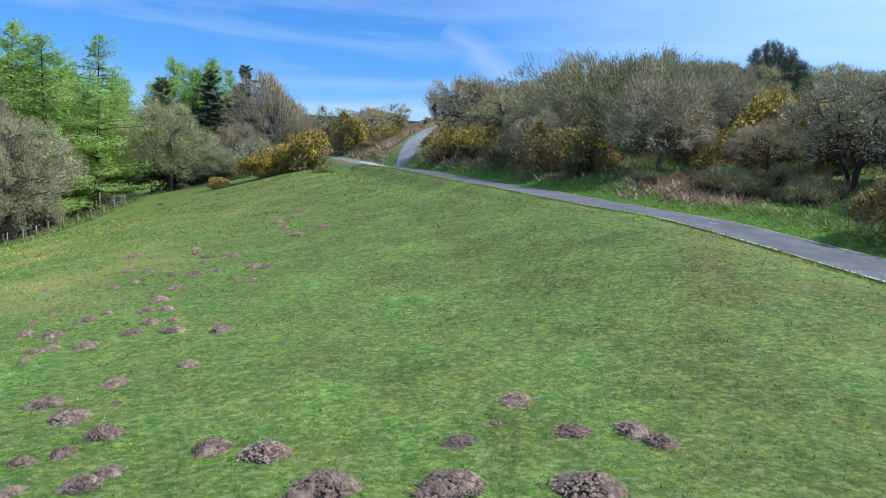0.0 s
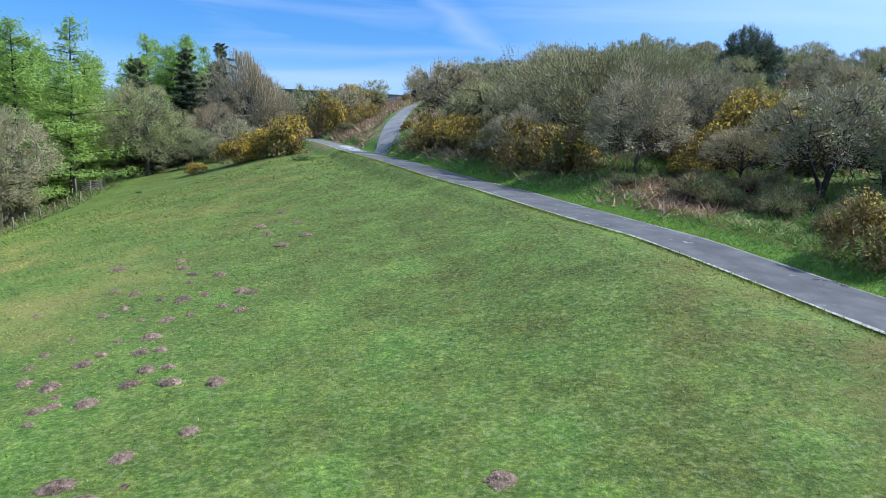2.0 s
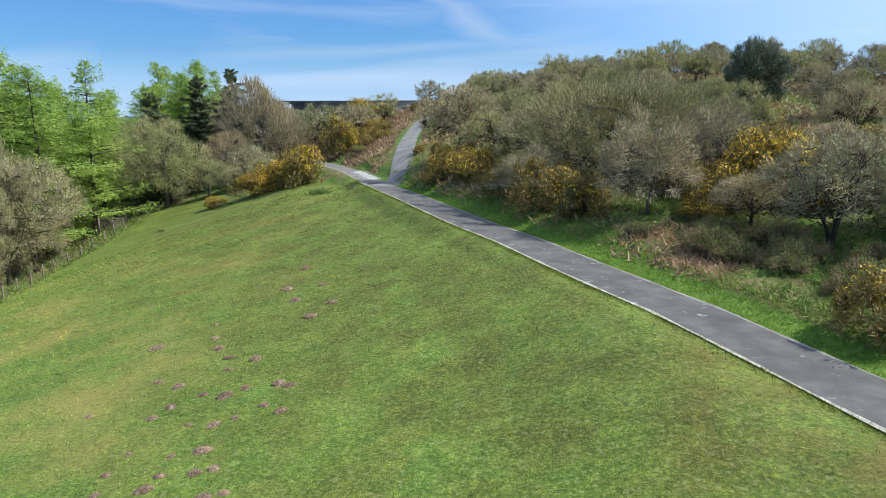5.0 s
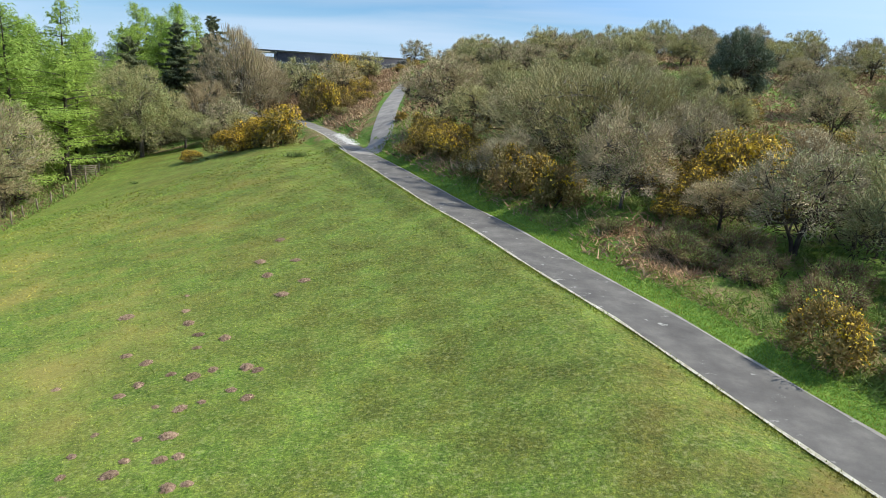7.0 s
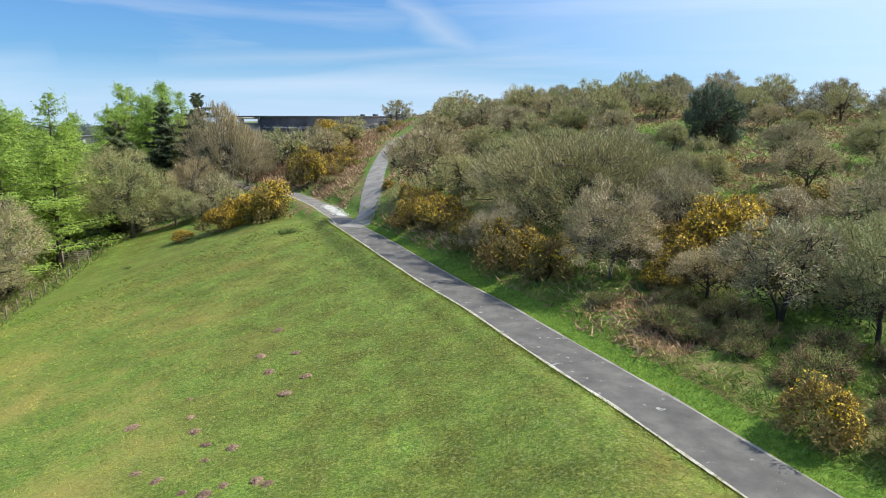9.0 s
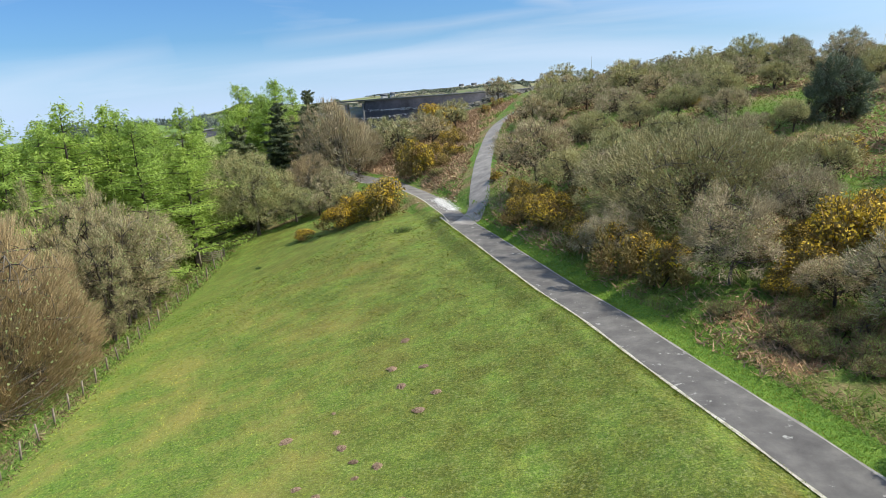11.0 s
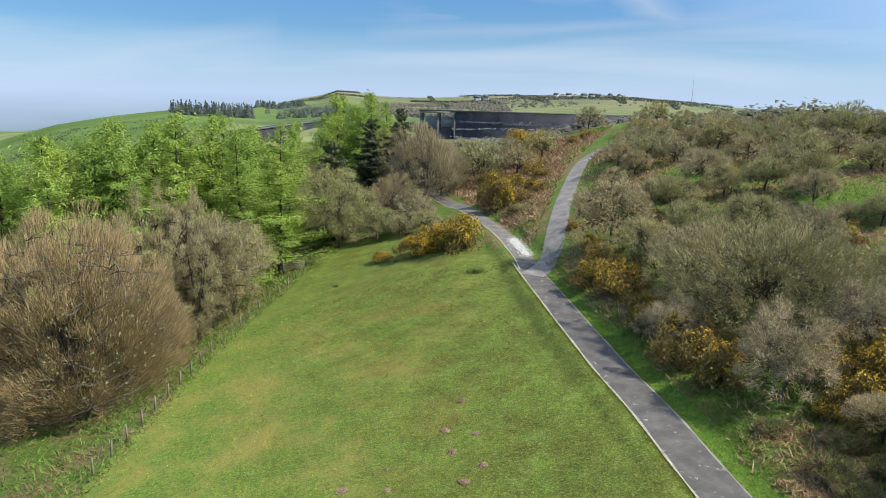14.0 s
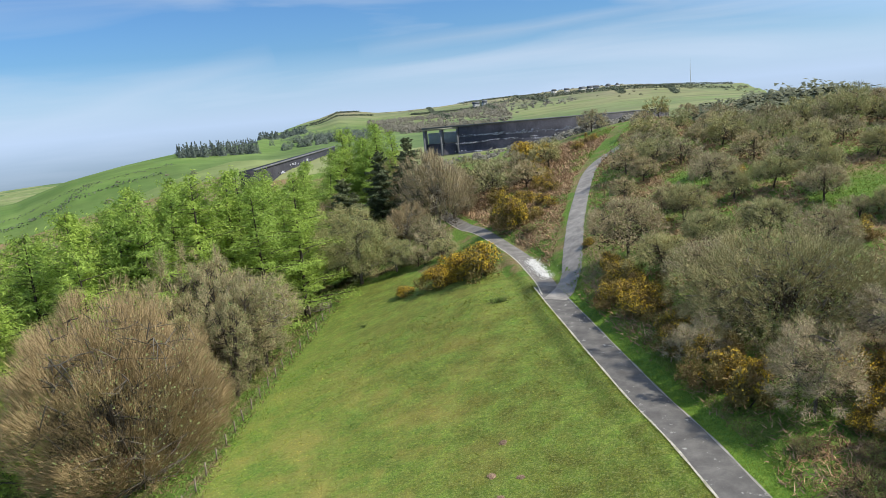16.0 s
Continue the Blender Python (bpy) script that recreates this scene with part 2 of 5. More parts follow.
def far_material():
    """Pasture in walled fields far off."""
    m, nt, bsdf = node_tree("distant_pasture")
    v = nt.nodes.new("ShaderNodeTexVoronoi")
    v.inputs["Scale"].default_value = 0.0085
    nt.links.new(nt.nodes.new("ShaderNodeNewGeometry").outputs["Position"], v.inputs["Vector"])
    sep = nt.nodes.new("ShaderNodeSeparateColor")
    nt.links.new(v.outputs["Color"], sep.inputs[0])
    field = ramp(nt, sep.outputs[0], ((0.0, (0.105, 0.155, 0.062)), (0.35, (0.145, 0.21, 0.075)), (0.65, (0.185, 0.230, 0.085)), (1.0, (0.25, 0.265, 0.12))))
    mott = ramp(nt, noise_tex(nt, 0.03, 6, 0.7), ((0.35, (0.33, 0.33, 0.35)), (0.65, (0.60, 0.60, 0.58))))
    # dead bracken and rock on the high moor
    moor = maths(nt, "MULTIPLY_ADD", along(nt, 2), 0.05, True)
    moor.node.inputs[2].default_value = -0.1
    rough = ramp(nt, noise_tex(nt, 0.02, 6, 0.7), ((0.34, (0, 0, 0)), (0.52, (0.85, 0.85, 0.85))))
    field = blend(nt, maths(nt, "MULTIPLY", moor, rough), field, (0.27, 0.225, 0.15))
    # the near hill on the west side is bright grazed pasture
    west = maths(nt, "MULTIPLY_ADD", along(nt, 0), -0.012, True)
    west.node.inputs[2].default_value = -1.4
    near = maths(nt, "MULTIPLY_ADD", along(nt, 1), -0.0012, True)
    near.node.inputs[2].default_value = 1.5
    field = blend(nt, maths(nt, "MULTIPLY", west, near), field, ramp(nt, noise_tex(nt, 0.012, 5, 0.6), ((0.35, (0.095, 0.165, 0.040)), (0.65, (0.165, 0.225, 0.066)))))
    nt.links.new(blend(nt, 0.7, field, mott, "OVERLAY"), bsdf.inputs["Base Color"])
    bsdf.inputs["Roughness"].default_value = 0.95
    bsdf.inputs["Specular IOR Level"].default_value = 0.05
    return m


TURF = turf_material()
HILL = hill_material()
FAR = far_material()
VERGE_TURF = surface_material("lush_verge", ((0.3, (0.062, 0.128, 0.012)), (0.5, (0.115, 0.205, 0.022)), (0.72, (0.20, 0.285, 0.042))), 3.2, 22.0, 0.85, 0.8, 0.05)
TARMAC = surface_material("worn_tarmac", ((0.3, (0.083, 0.077, 0.071)), (0.5, (0.117, 0.109, 0.099)), (0.72, (0.172, 0.160, 0.143))), 0.9, 70.0, 0.9, 0.35, 0.01, spots=(0.42, 0.41, 0.37))
WHITE_GRIT = surface_material("white_grit", ((0.35, (0.58, 0.56, 0.51)), (0.7, (0.80, 0.78, 0.73))), 1.5, 45.0, 0.95, 0.5, 0.02)
PALE_TRACK = surface_material("pale_worn_track", ((0.3, (0.175, 0.160, 0.143)), (0.5, (0.255, 0.234, 0.208)), (0.72, (0.36, 0.333, 0.29))), 0.7, 60.0, 0.9, 0.35, 0.01)
SIDE_TRACK = surface_material("worn_side_track", ((0.3, (0.125, 0.115, 0.102)), (0.5, (0.18, 0.165, 0.146)), (0.72, (0.27, 0.248, 0.215))), 0.7, 60.0, 0.9, 0.35, 0.01)
GRIT = surface_material("pale_grit", ((0.3, (0.25, 0.235, 0.16)), (0.5, (0.40, 0.375, 0.29)), (0.7, (0.56, 0.53, 0.44))), 3.5, 45.0, 0.95, 0.5, 0.02)
SOIL = surface_material("crumbly_soil", ((0.3, (0.125, 0.076, 0.048)), (0.7, (0.39, 0.275, 0.185))), 14.0, 60.0, 0.95, 0.9, 0.03, 0.35)
BARK = surface_material("grey_bark", ((0.3, (0.075, 0.062, 0.048)), (0.7, (0.19, 0.165, 0.13))), 3.0, 30.0, 0.9, 0.7, 0.03)
BARK_DARK = surface_material("dark_bark", ((0.3, (0.035, 0.028, 0.022)), (0.7, (0.10, 0.08, 0.062))), 3.0, 30.0, 0.9, 0.7, 0.03)
LARCH = leaf_material("larch_needles", (0.125, 0.205, 0.032), (0.31, 0.445, 0.070), (0.53, 0.65, 0.14), 0.6, 0.45, 0.75)
SPRUCE = leaf_material("spruce_needles", (0.036, 0.050, 0.022), (0.090, 0.112, 0.046), (0.17, 0.19, 0.085), 0.6, 0.1, 0.8)
PINE = leaf_material("dark_evergreen", (0.046, 0.066, 0.040), (0.115, 0.145, 0.085), (0.23, 0.26, 0.165), 0.6, 0.1)
TWIG_GREY = leaf_material("grey_twigs", (0.126, 0.097, 0.058), (0.397, 0.318, 0.190), (0.781, 0.638, 0.409), 0.8, 0.0, 0.75)
# inner twigs near black: the shade inside the crowns is in this colour
SHADE_WOOD = leaf_material("shade_dark_inner_twigs", (0.025, 0.020, 0.012), (0.065, 0.050, 0.030), (0.13, 0.10, 0.06), 0.9, 0.0, 0.8)
TWIG_BROWN = leaf_material("brown_twigs", (0.17, 0.117, 0.054), (0.45, 0.318, 0.156), (0.71, 0.525, 0.285), 0.8, 0.0, 0.75)
TWIG_DOME = leaf_material("dense_brown_twigs", (0.145, 0.122, 0.050), (0.395, 0.328, 0.142), (0.68, 0.575, 0.285), 0.8, 0.0, 0.75)
BRAMBLE = leaf_material("bramble_stems", (0.065, 0.044, 0.024), (0.20, 0.135, 0.070), (0.42, 0.295, 0.16), 0.8, 0.1, 0.8)
TWIG_PALE = leaf_material("pale_tan_twigs", (0.18, 0.138, 0.078), (0.425, 0.335, 0.195), (0.67, 0.54, 0.335), 0.8, 0.0, 0.7)
TWIG_OLIVE = leaf_material("olive_twigs", (0.14, 0.130, 0.054), (0.395, 0.356, 0.158), (0.70, 0.625, 0.32), 0.8, 0.0, 0.75)
BUD = leaf_material("opening_buds", (0.115, 0.145, 0.048), (0.245, 0.28, 0.10), (0.40, 0.425, 0.175), 0.7, 0.3, 0.6)
CATKIN = leaf_material("catkins", (0.240, 0.228, 0.144), (0.408, 0.396, 0.264), (0.600, 0.576, 0.408), 0.8, 0.2)
GORSE = leaf_material("gorse_spines", (0.075, 0.064, 0.018), (0.215, 0.168, 0.048), (0.39, 0.295, 0.10), 0.7, 0.15, 0.8)
GORSE_DRY = leaf_material("dead_gorse_stems", (0.11, 0.068, 0.026), (0.29, 0.190, 0.075), (0.52, 0.355, 0.15), 0.8, 0.1, 0.8)
FLOWER = leaf_material("gorse_blossom", (0.34, 0.215, 0.012), (0.60, 0.40, 0.022), (0.82, 0.60, 0.05), 0.6, 0.25, 1.0)
BRACKEN = leaf_material("dead_bracken", (0.14, 0.073, 0.040), (0.38, 0.225, 0.122), (0.72, 0.50, 0.30), 0.85, 0.15, 0.9)
TUSSOCK = leaf_material("rough_grass", (0.08, 0.15, 0.022), (0.19, 0.30, 0.048), (0.38, 0.46, 0.11), 0.7, 0.25, 0.8)
VERGE = leaf_material("fresh_verge_grass", (0.09, 0.175, 0.016), (0.185, 0.31, 0.032), (0.32, 0.44, 0.066), 0.7, 0.3, 0.8)
FERN = leaf_material("bank_ferns", (0.05, 0.085, 0.018), (0.14, 0.205, 0.042), (0.31, 0.38, 0.10), 0.7, 0.2, 0.8)
BLADE = blade_material()
STONE_DARK = surface_material("wet_dark_masonry", ((0.3, (0.034, 0.034, 0.042)), (0.7, (0.10, 0.098, 0.115))), 0.25, 2.0, 0.7, 0.5, 0.1)
# darker copy of the dam masonry, with shade put into its colour
STONE_SHADE = surface_material("shade_painted_wet_masonry", ((0.3, (0.018, 0.018, 0.023)), (0.7, (0.048, 0.047, 0.055))), 0.25, 2.0, 0.7, 0.5, 0.1)
CONCRETE = surface_material("weathered_concrete", ((0.3, (0.28, 0.27, 0.25)), (0.7, (0.45, 0.44, 0.41))), 0.3, 6.0, 0.9, 0.3, 0.02)
STONE_MAUVE = surface_material("pale_wet_apron", ((0.3, (0.10, 0.095, 0.115)), (0.7, (0.24, 0.225, 0.26))), 0.5, 3.0, 0.8, 0.4, 0.08)
FOAM = surface_material("pale_stone", ((0.3, (0.30, 0.30, 0.33)), (0.7, (0.62, 0.62, 0.66))), 0.8, 6.0, 0.8, 0.3, 0.05)
WATER = surface_material("bright_water", ((0.3, (0.45, 0.52, 0.60)), (0.7, (0.60, 0.66, 0.72))), 0.3, 3.0, 0.2, 0.2, 0.02)
RENDER = surface_material("pale_render", ((0.3, (0.42, 0.41, 0.39)), (0.7, (0.60, 0.59, 0.56))), 0.5, 5.0, 0.9, 0.1, 0.02)
SLATE = surface_material("slate", ((0.3, (0.07, 0.075, 0.085)), (0.7, (0.13, 0.135, 0.145))), 0.6, 4.0, 0.7, 0.2, 0.02)
# pine green lifted and blued, so the haze of distance is in the colour
FAR_PINE = leaf_material("distant_pine", (0.070, 0.090, 0.075), (0.088, 0.110, 0.092), (0.11, 0.135, 0.11), 0.8, 0.0)
DAM_COPING = surface_material("dark_coping", ((0.3, (0.10, 0.10, 0.105)), (0.7, (0.19, 0.19, 0.19))), 0.3, 4.0)
FAR_HEDGE = leaf_material("distant_hedge", (0.062, 0.078, 0.048), (0.085, 0.10, 0.062), (0.115, 0.13, 0.08), 0.8, 0.0)
TWIG_TAN = leaf_material("tan_lichened_twigs", (0.15, 0.12, 0.063), (0.43, 0.352, 0.19), (0.76, 0.63, 0.37), 0.8, 0.0, 0.75)
BARK_PALE = surface_material("pale_lichened_bark", ((0.3, (0.17, 0.145, 0.105)), (0.7, (0.40, 0.36, 0.28))), 3.0, 30.0, 0.9, 0.7, 0.03)
STONE_PALE = surface_material("granite", ((0.3, (0.26, 0.25, 0.23)), (0.7, (0.42, 0.41, 0.38))), 0.1, 1.0)
FAR_MIX = leaf_material("distant_mixed_trees", (0.115, 0.11, 0.085), (0.155, 0.145, 0.115), (0.20, 0.185, 0.15), 0.8, 0.0)
FAR_LEAF = leaf_material("distant_leaf", (0.085, 0.090, 0.050), (0.135, 0.138, 0.078), (0.19, 0.19, 0.11), 0.8, 0.0)
FAR_BROWN = leaf_material("distant_brown_scrub", (0.112, 0.083, 0.053), (0.225, 0.165, 0.102), (0.360, 0.277, 0.165), 0.8, 0.0)
WOOD = surface_material("silvered_timber", ((0.3, (0.14, 0.11, 0.08)), (0.7, (0.30, 0.25, 0.19))), 2.0, 30.0, 0.85, 0.4, 0.01)


# ---- terrain ----
# field outline: the track on one side, fence and wood on the other
TRACK = ((22, -30), (17.2, -10), (14.8, 0), (12, 8), (9.71, 14), (7.56, 20), (5.75, 26), (4.03, 32), (2.03, 38), (0.17, 44), (-1.59, 50), (-3.58, 57), (-5.86, 65.5))
WOOD_EDGE = ((-22, -30), (-25, 10), (-28.2, 27), (-31.5, 40), (-34, 52), (-35.5, 64), (-35.4, 74), (-35.5, 82))
LEFT_FORK = ((-5.0, 62.5), (-6.6, 70.0), (-9.4, 79.0), (-13.2, 88.0), (-18.2, 100.0), (-22.0, 108.5), (-30, 130), (-40, 162))
RIGHT_FORK = ((-4.75, 60.5), (-3.75, 64.5), (-3.25, 69), (-3.1, 75), (-2.95, 81), (-2.6, 90), (-2.1, 99), (-0.9, 115), (0.9, 124), (4.2, 130), (9.5, 137))
# swells of the ground: place, height and reach
SWELLS = ((4.4, 14.5, 0.42, 2.6, 4.6), (-13, 66, 0.30, 8, 9), (-37, 84, 0.9, 7, 9))
COEF = (3.028, 7.482, 0.217, -4.321, 2.32, 12.322, 5.999, -8.125, 2.501, -3.643, 2.535, -0.54, -2.531, 2.241, -0.191)
# the skyline: bearing to the left in degrees, distance and height of the crest
CREST = ((-60, 260, 2), (-30, 260, 4), (-14, 300, 7), (-11, 1500, 8), (-7, 1600, 19), (-2.8, 1700, 27.5), (1.6, 1800, 27.7), (5.6, 1850, 25.3), (9.3, 1900, 19.8), (12.9, 1900, 13.8),
         (14.7, 2000, 12), (16.6, 2050, 12.6), (18.4, 2100, 22.1), (19.8, 2100, 26.1), (21.3, 2000, 8), (24.3, 1100, -1.4), (26.7, 480, 4.5), (32.8, 400, 6), (36.7, 370, 3.4), (40.4, 350, -0.6), (44, 340, -8.5), (60, 330, -17), (90, 330, -10))
# height of the low ground between the near slope and the crest, by bearing
LOW = ((-60, 3), (-30, 5.5), (-16, 9), (-9, 10), (-3, 9), (5, 5), (14, 3), (22, 4), (29, 2), (36, -7), (45, -15), (90, -17))


def smooth01(v):
    v = np.clip(v, 0, 1)
    return v * v * (3 - 2 * v)


# height of the track along its way
TRACK_Z = ((-30, -0.6), (-10, -0.5), (0, -0.2), (8, 0.37), (14, 0.79), (20, 1.24), (26, 1.3), (32, 1.36), (38, 1.4), (44, 1.47), (50, 1.54), (57, 1.47), (64, 1.27), (71, 1.12), (79, 1.45), (88, 1.7), (100, 1.5))


def slope_height(x, y):
    u, v = x / 50, (y - 60) / 80
    z, k = 0.0 * u, 0
    for i in range(5):
        for j in range(5 - i):
            z = z + COEF[k] * u ** i * v ** j
            k += 1
    return z


def hill_height(x, y):
    """The open slope; the hill east of the track stands a little nearer and lower than the plain surface."""
    r = np.hypot(x, y)
    near = 0.13 * smooth01((r - 55) / 70) * smooth01((x + 2) / 12)
    z = 8 + (slope_height(np.clip(x / (1 - near), -62, 62), np.clip(y / (1 - near), -12, 172)) - 8) * (1 - near)
    east = np.degrees(np.arctan2(x, np.maximum(y, 1.0)))
    z = z - 1.5 * smooth01((east - 18) / 12) * smooth01((r - 50) / 35)
    return z - 3.2 * smooth01((r - 75) / 60) * smooth01((x - 8) / 26) - 2.5 * smooth01((r - 116) / 40) * smooth01((x - 14) / 14)


def near_height(x, y):
    z = hill_height(x, y)
    # the track lies level across on a bench in the slope, and the field swells beside it
    ys, zs = [p[0] for p in TRACK_Z], [p[1] for p in TRACK_Z]
    xt = np.interp(y, [p[1] for p in TRACK[:-1] + LEFT_FORK[1:]], [p[0] for p in TRACK[:-1] + LEFT_FORK[1:]])
    bench = np.interp(y, ys, zs)
    on = smooth01((106 - y) / 20)
    g = (x - xt) * 0.96
    z = z + (bench - hill_height(xt, y)) * np.exp(-(np.maximum(np.abs(g) - 1.5, 0) / 4.0) ** 2) * on
    z = z + (bench - z) * (1 - smooth01((np.abs(g) - 1.45) / 1.6)) * on
    z = z + 0.24 * smooth01((-g - 1.4) / 2.0) * smooth01((7.5 + g) / 5.5) * smooth01((46 - y) / 22)
    z = z + 0.15 * smooth01((-g - 1.4) / 1.3) * smooth01((7.5 + g) / 5.5) * smooth01((30 - y) / 14)
    for bx, by, bz, sx, sy in SWELLS:
        z = z + bz * np.exp(-((x - bx) / sx) ** 2 - ((y - by) / sy) ** 2)
    return z


def heights(x, y):
    x, y = np.asarray(x, float), np.asarray(y, float)
    r, b = np.hypot(x, y), np.degrees(np.arctan2(-x, y))
    z = near_height(np.clip(x, -62, 62), np.clip(y, -30, 172))
    table = lambda rows, col: np.interp(b, [q[0] for q in rows], [q[col] for q in rows])
    crest_r, crest_z, low_z = table(CREST, 1), table(CREST, 2), table(LOW, 1)
    edge = np.where(b < 18, np.interp(b, [-30, -8], [125, 172]), 100 + 72 * np.cos(np.radians(np.clip(b - 18, 0, 90))))
    z = z + (low_z - z) * smooth01((r - edge) / 75)
    rise = smooth01((r - edge - 75) / (crest_r - edge - 75))
    far = low_z + (crest_z - low_z) * rise
    far = far - (np.where(b > 24, 170, np.where(b < -12, 120, 30)) + crest_z * 0.6) * smooth01((r - crest_r * 1.1) / (crest_r * 0.9 + 700))
    far = far + 0.006 * np.maximum(r - 300, 0).clip(0, 900) * (np.sin(x * 0.011 + 1.3) * np.sin(y * 0.008)) * 0.6
    z = np.where(r > edge + 75, far, z)
    back = smooth01((-y - 6) / 60)
    return z * (1 - back) + (-1.0) * back


def height(x, y):
    return float(heights(np.array([x]), np.array([y]))[0])


def build(name, verts, tris, materials, slots=None, smooth=False):
    """A mesh from arrays of corners and triangles."""
    me = bpy.data.meshes.new(name)
    verts, tris = np.asarray(verts, np.float32), np.asarray(tris, np.int32)
    me.vertices.add(len(verts))
    me.vertices.foreach_set("co", verts.ravel())
    me.loops.add(tris.size)
    me.loops.foreach_set("vertex_index", tris.ravel())
    me.polygons.add(len(tris))
    me.polygons.foreach_set("loop_start", np.arange(0, tris.size, 3, dtype=np.int32))
    me.polygons.foreach_set("loop_total", np.full(len(tris), 3, np.int32))
    for m in materials:
        me.materials.append(m)
    if slots is not None:
        me.polygons.foreach_set("material_index", np.asarray(slots, np.int32))
    if smooth:
        me.polygons.foreach_set("use_smooth", np.ones(len(tris), bool))
    me.update(calc_edges=True)
    me.validate()
    return me


def part(name, me, parent, label=""):
    """A mesh as one object under a thing or a part."""
    ob = new(name, me)
    ob.parent = parent
    return tagged(ob, label)


def thing(name, m, label, category, group=""):
    ob = new(name)
    ob.empty_display_size = 0.3
    ob.matrix_world = m
    return tagged(ob, label, category, group)


def track_x(y):
    return np.interp(y, [p[1] for p in TRACK], [p[0] for p in TRACK])


def wood_x(y):
    return np.interp(y, [p[1] for p in WOOD_EDGE], [p[0] for p in WOOD_EDGE])


def in_field(x, y):
    # the far end of the field runs from the gate past the gorse to the fork
    end = np.interp(x, [-37, -27, -17, -10, -6], [90, 88, 80, 73, 66])
    return (x < track_x(y) + 2.6) & (x > wood_x(y)) & (y < end)


rings = np.concatenate([np.linspace(0.0, 60, 171), 60 * (3600 / 60) ** (np.linspace(0, 1, 120)[1:])])
spokes = np.radians(np.concatenate([np.arange(-60, 60, 0.4), np.arange(60, 300, 3.0)]))
rr, aa = np.meshgrid(rings, spokes, indexing="ij")
gx, gy = -rr * np.sin(aa), rr * np.cos(aa)
gz = heights(gx, gy)
nr, ns = rr.shape
idx = np.arange(nr * ns).reshape(nr, ns)
nxt = np.roll(idx, -1, axis=1)
q0, q1, q2, q3 = idx[:-1].ravel(), nxt[:-1].ravel(), nxt[1:].ravel(), idx[1:].ravel()
tris = np.concatenate([np.stack([q0, q1, q2], 1), np.stack([q0, q2, q3], 1)])
verts = np.stack([gx.ravel(), gy.ravel(), gz.ravel()], 1)
cx, cy = verts[tris, 0].mean(1), verts[tris, 1].mean(1)
slot = np.where(in_field(cx, cy), np.where(cx > track_x(cy), 3, 0), np.where(np.hypot(cx, cy) > np.where(np.degrees(np.arctan2(-cx, cy)) > 30, 280, 230), 2, 1))
ground = tagged(new("ground", build("ground", verts, tris, (TURF, HILL, FAR, VERGE_TURF), slot, True)), "grassy hillside field with moor and pasture beyond", "ground", kind="structure")


# ---- tracks ----
def ribbon(points, left, right, lift, steps=6):
    """A strip over the ground along a line, from left to right of it, in metres."""
    pts = np.array(points, float)
    t = np.linspace(0, len(pts) - 1, (len(pts) - 1) * steps + 1)
    k = np.clip(t.astype(int), 0, len(pts) - 2)
    f = (t - k)[:, None]
    p0, p1, p2, p3 = pts[np.clip(k - 1, 0, None)], pts[k], pts[k + 1], pts[np.clip(k + 2, None, len(pts) - 1)]
    c = 0.5 * (2 * p1 + (p2 - p0) * f + (2 * p0 - 5 * p1 + 4 * p2 - p3) * f ** 2 + (3 * p1 - p0 - 3 * p2 + p3) * f ** 3)
    d = np.gradient(c, axis=0)
    d /= np.linalg.norm(d, axis=1)[:, None]
    side = np.stack([d[:, 1], -d[:, 0]], 1)
    cols = 7
    w = np.linspace(0, 1, cols)[None, :, None]
    rag = np.array([[0.022 * math.sin(i * 1.7) + 0.018 * math.sin(i * 0.63 + 2) for i in range(len(c))]]).T
    a, b = c - side * (left + rag), c + side * (right + rag[::-1])
    g = a[:, None] * (1 - w) + b[:, None] * w
    z = heights(g[..., 0], g[..., 1]) + lift
    v = np.concatenate([g, z[..., None]], 2).reshape(-1, 3)
    n = len(c)
    ii = np.arange(n * cols).reshape(n, cols)
    A, B, C, D = ii[:-1, :-1].ravel(), ii[:-1, 1:].ravel(), ii[1:, 1:].ravel(), ii[1:, :-1].ravel()
    return v, np.concatenate([np.stack([A, B, C], 1), np.stack([A, C, D], 1)])


for name, line, half, lift, mat, label in (("track", TRACK, 1.16, 0.035, TARMAC, "narrow worn grey tarmac track"), ("side_track", LEFT_FORK, 1.0, 0.03, SIDE_TRACK, "pale worn side track"), ("hill_track", RIGHT_FORK, 1.15, 0.04, PALE_TRACK, "pale worn track running up the hill")):
    v, t = ribbon(line, half, half, lift)
    tagged(new(name, build(name, v, t, (mat,), smooth=True)), label, "path", kind="structure")
for line, half in ((TRACK, 1.16), (LEFT_FORK, 1.0)):
    v, t = ribbon(line, half + 0.10, -half + 0.03, 0.042)
    tagged(new("track_edge", build("track_edge", v, t, (GRIT,), smooth=True)), "pale gritty kerb along the tarmac track", "path edge", kind="structure")
v, t = ribbon(TRACK, -1.11, 1.22, 0.04)
tagged(new("track_edge", build("track_edge", v, t, (PALE_TRACK,), smooth=True)), "thin gritty rim between the tarmac track and the verge", "path edge", kind="structure")


# ---- plants ----
def rng_for(seed):
    return np.random.default_rng(seed)


def unit(v):
    return v / np.maximum(np.linalg.norm(v, axis=-1, keepdims=True), 1e-9)


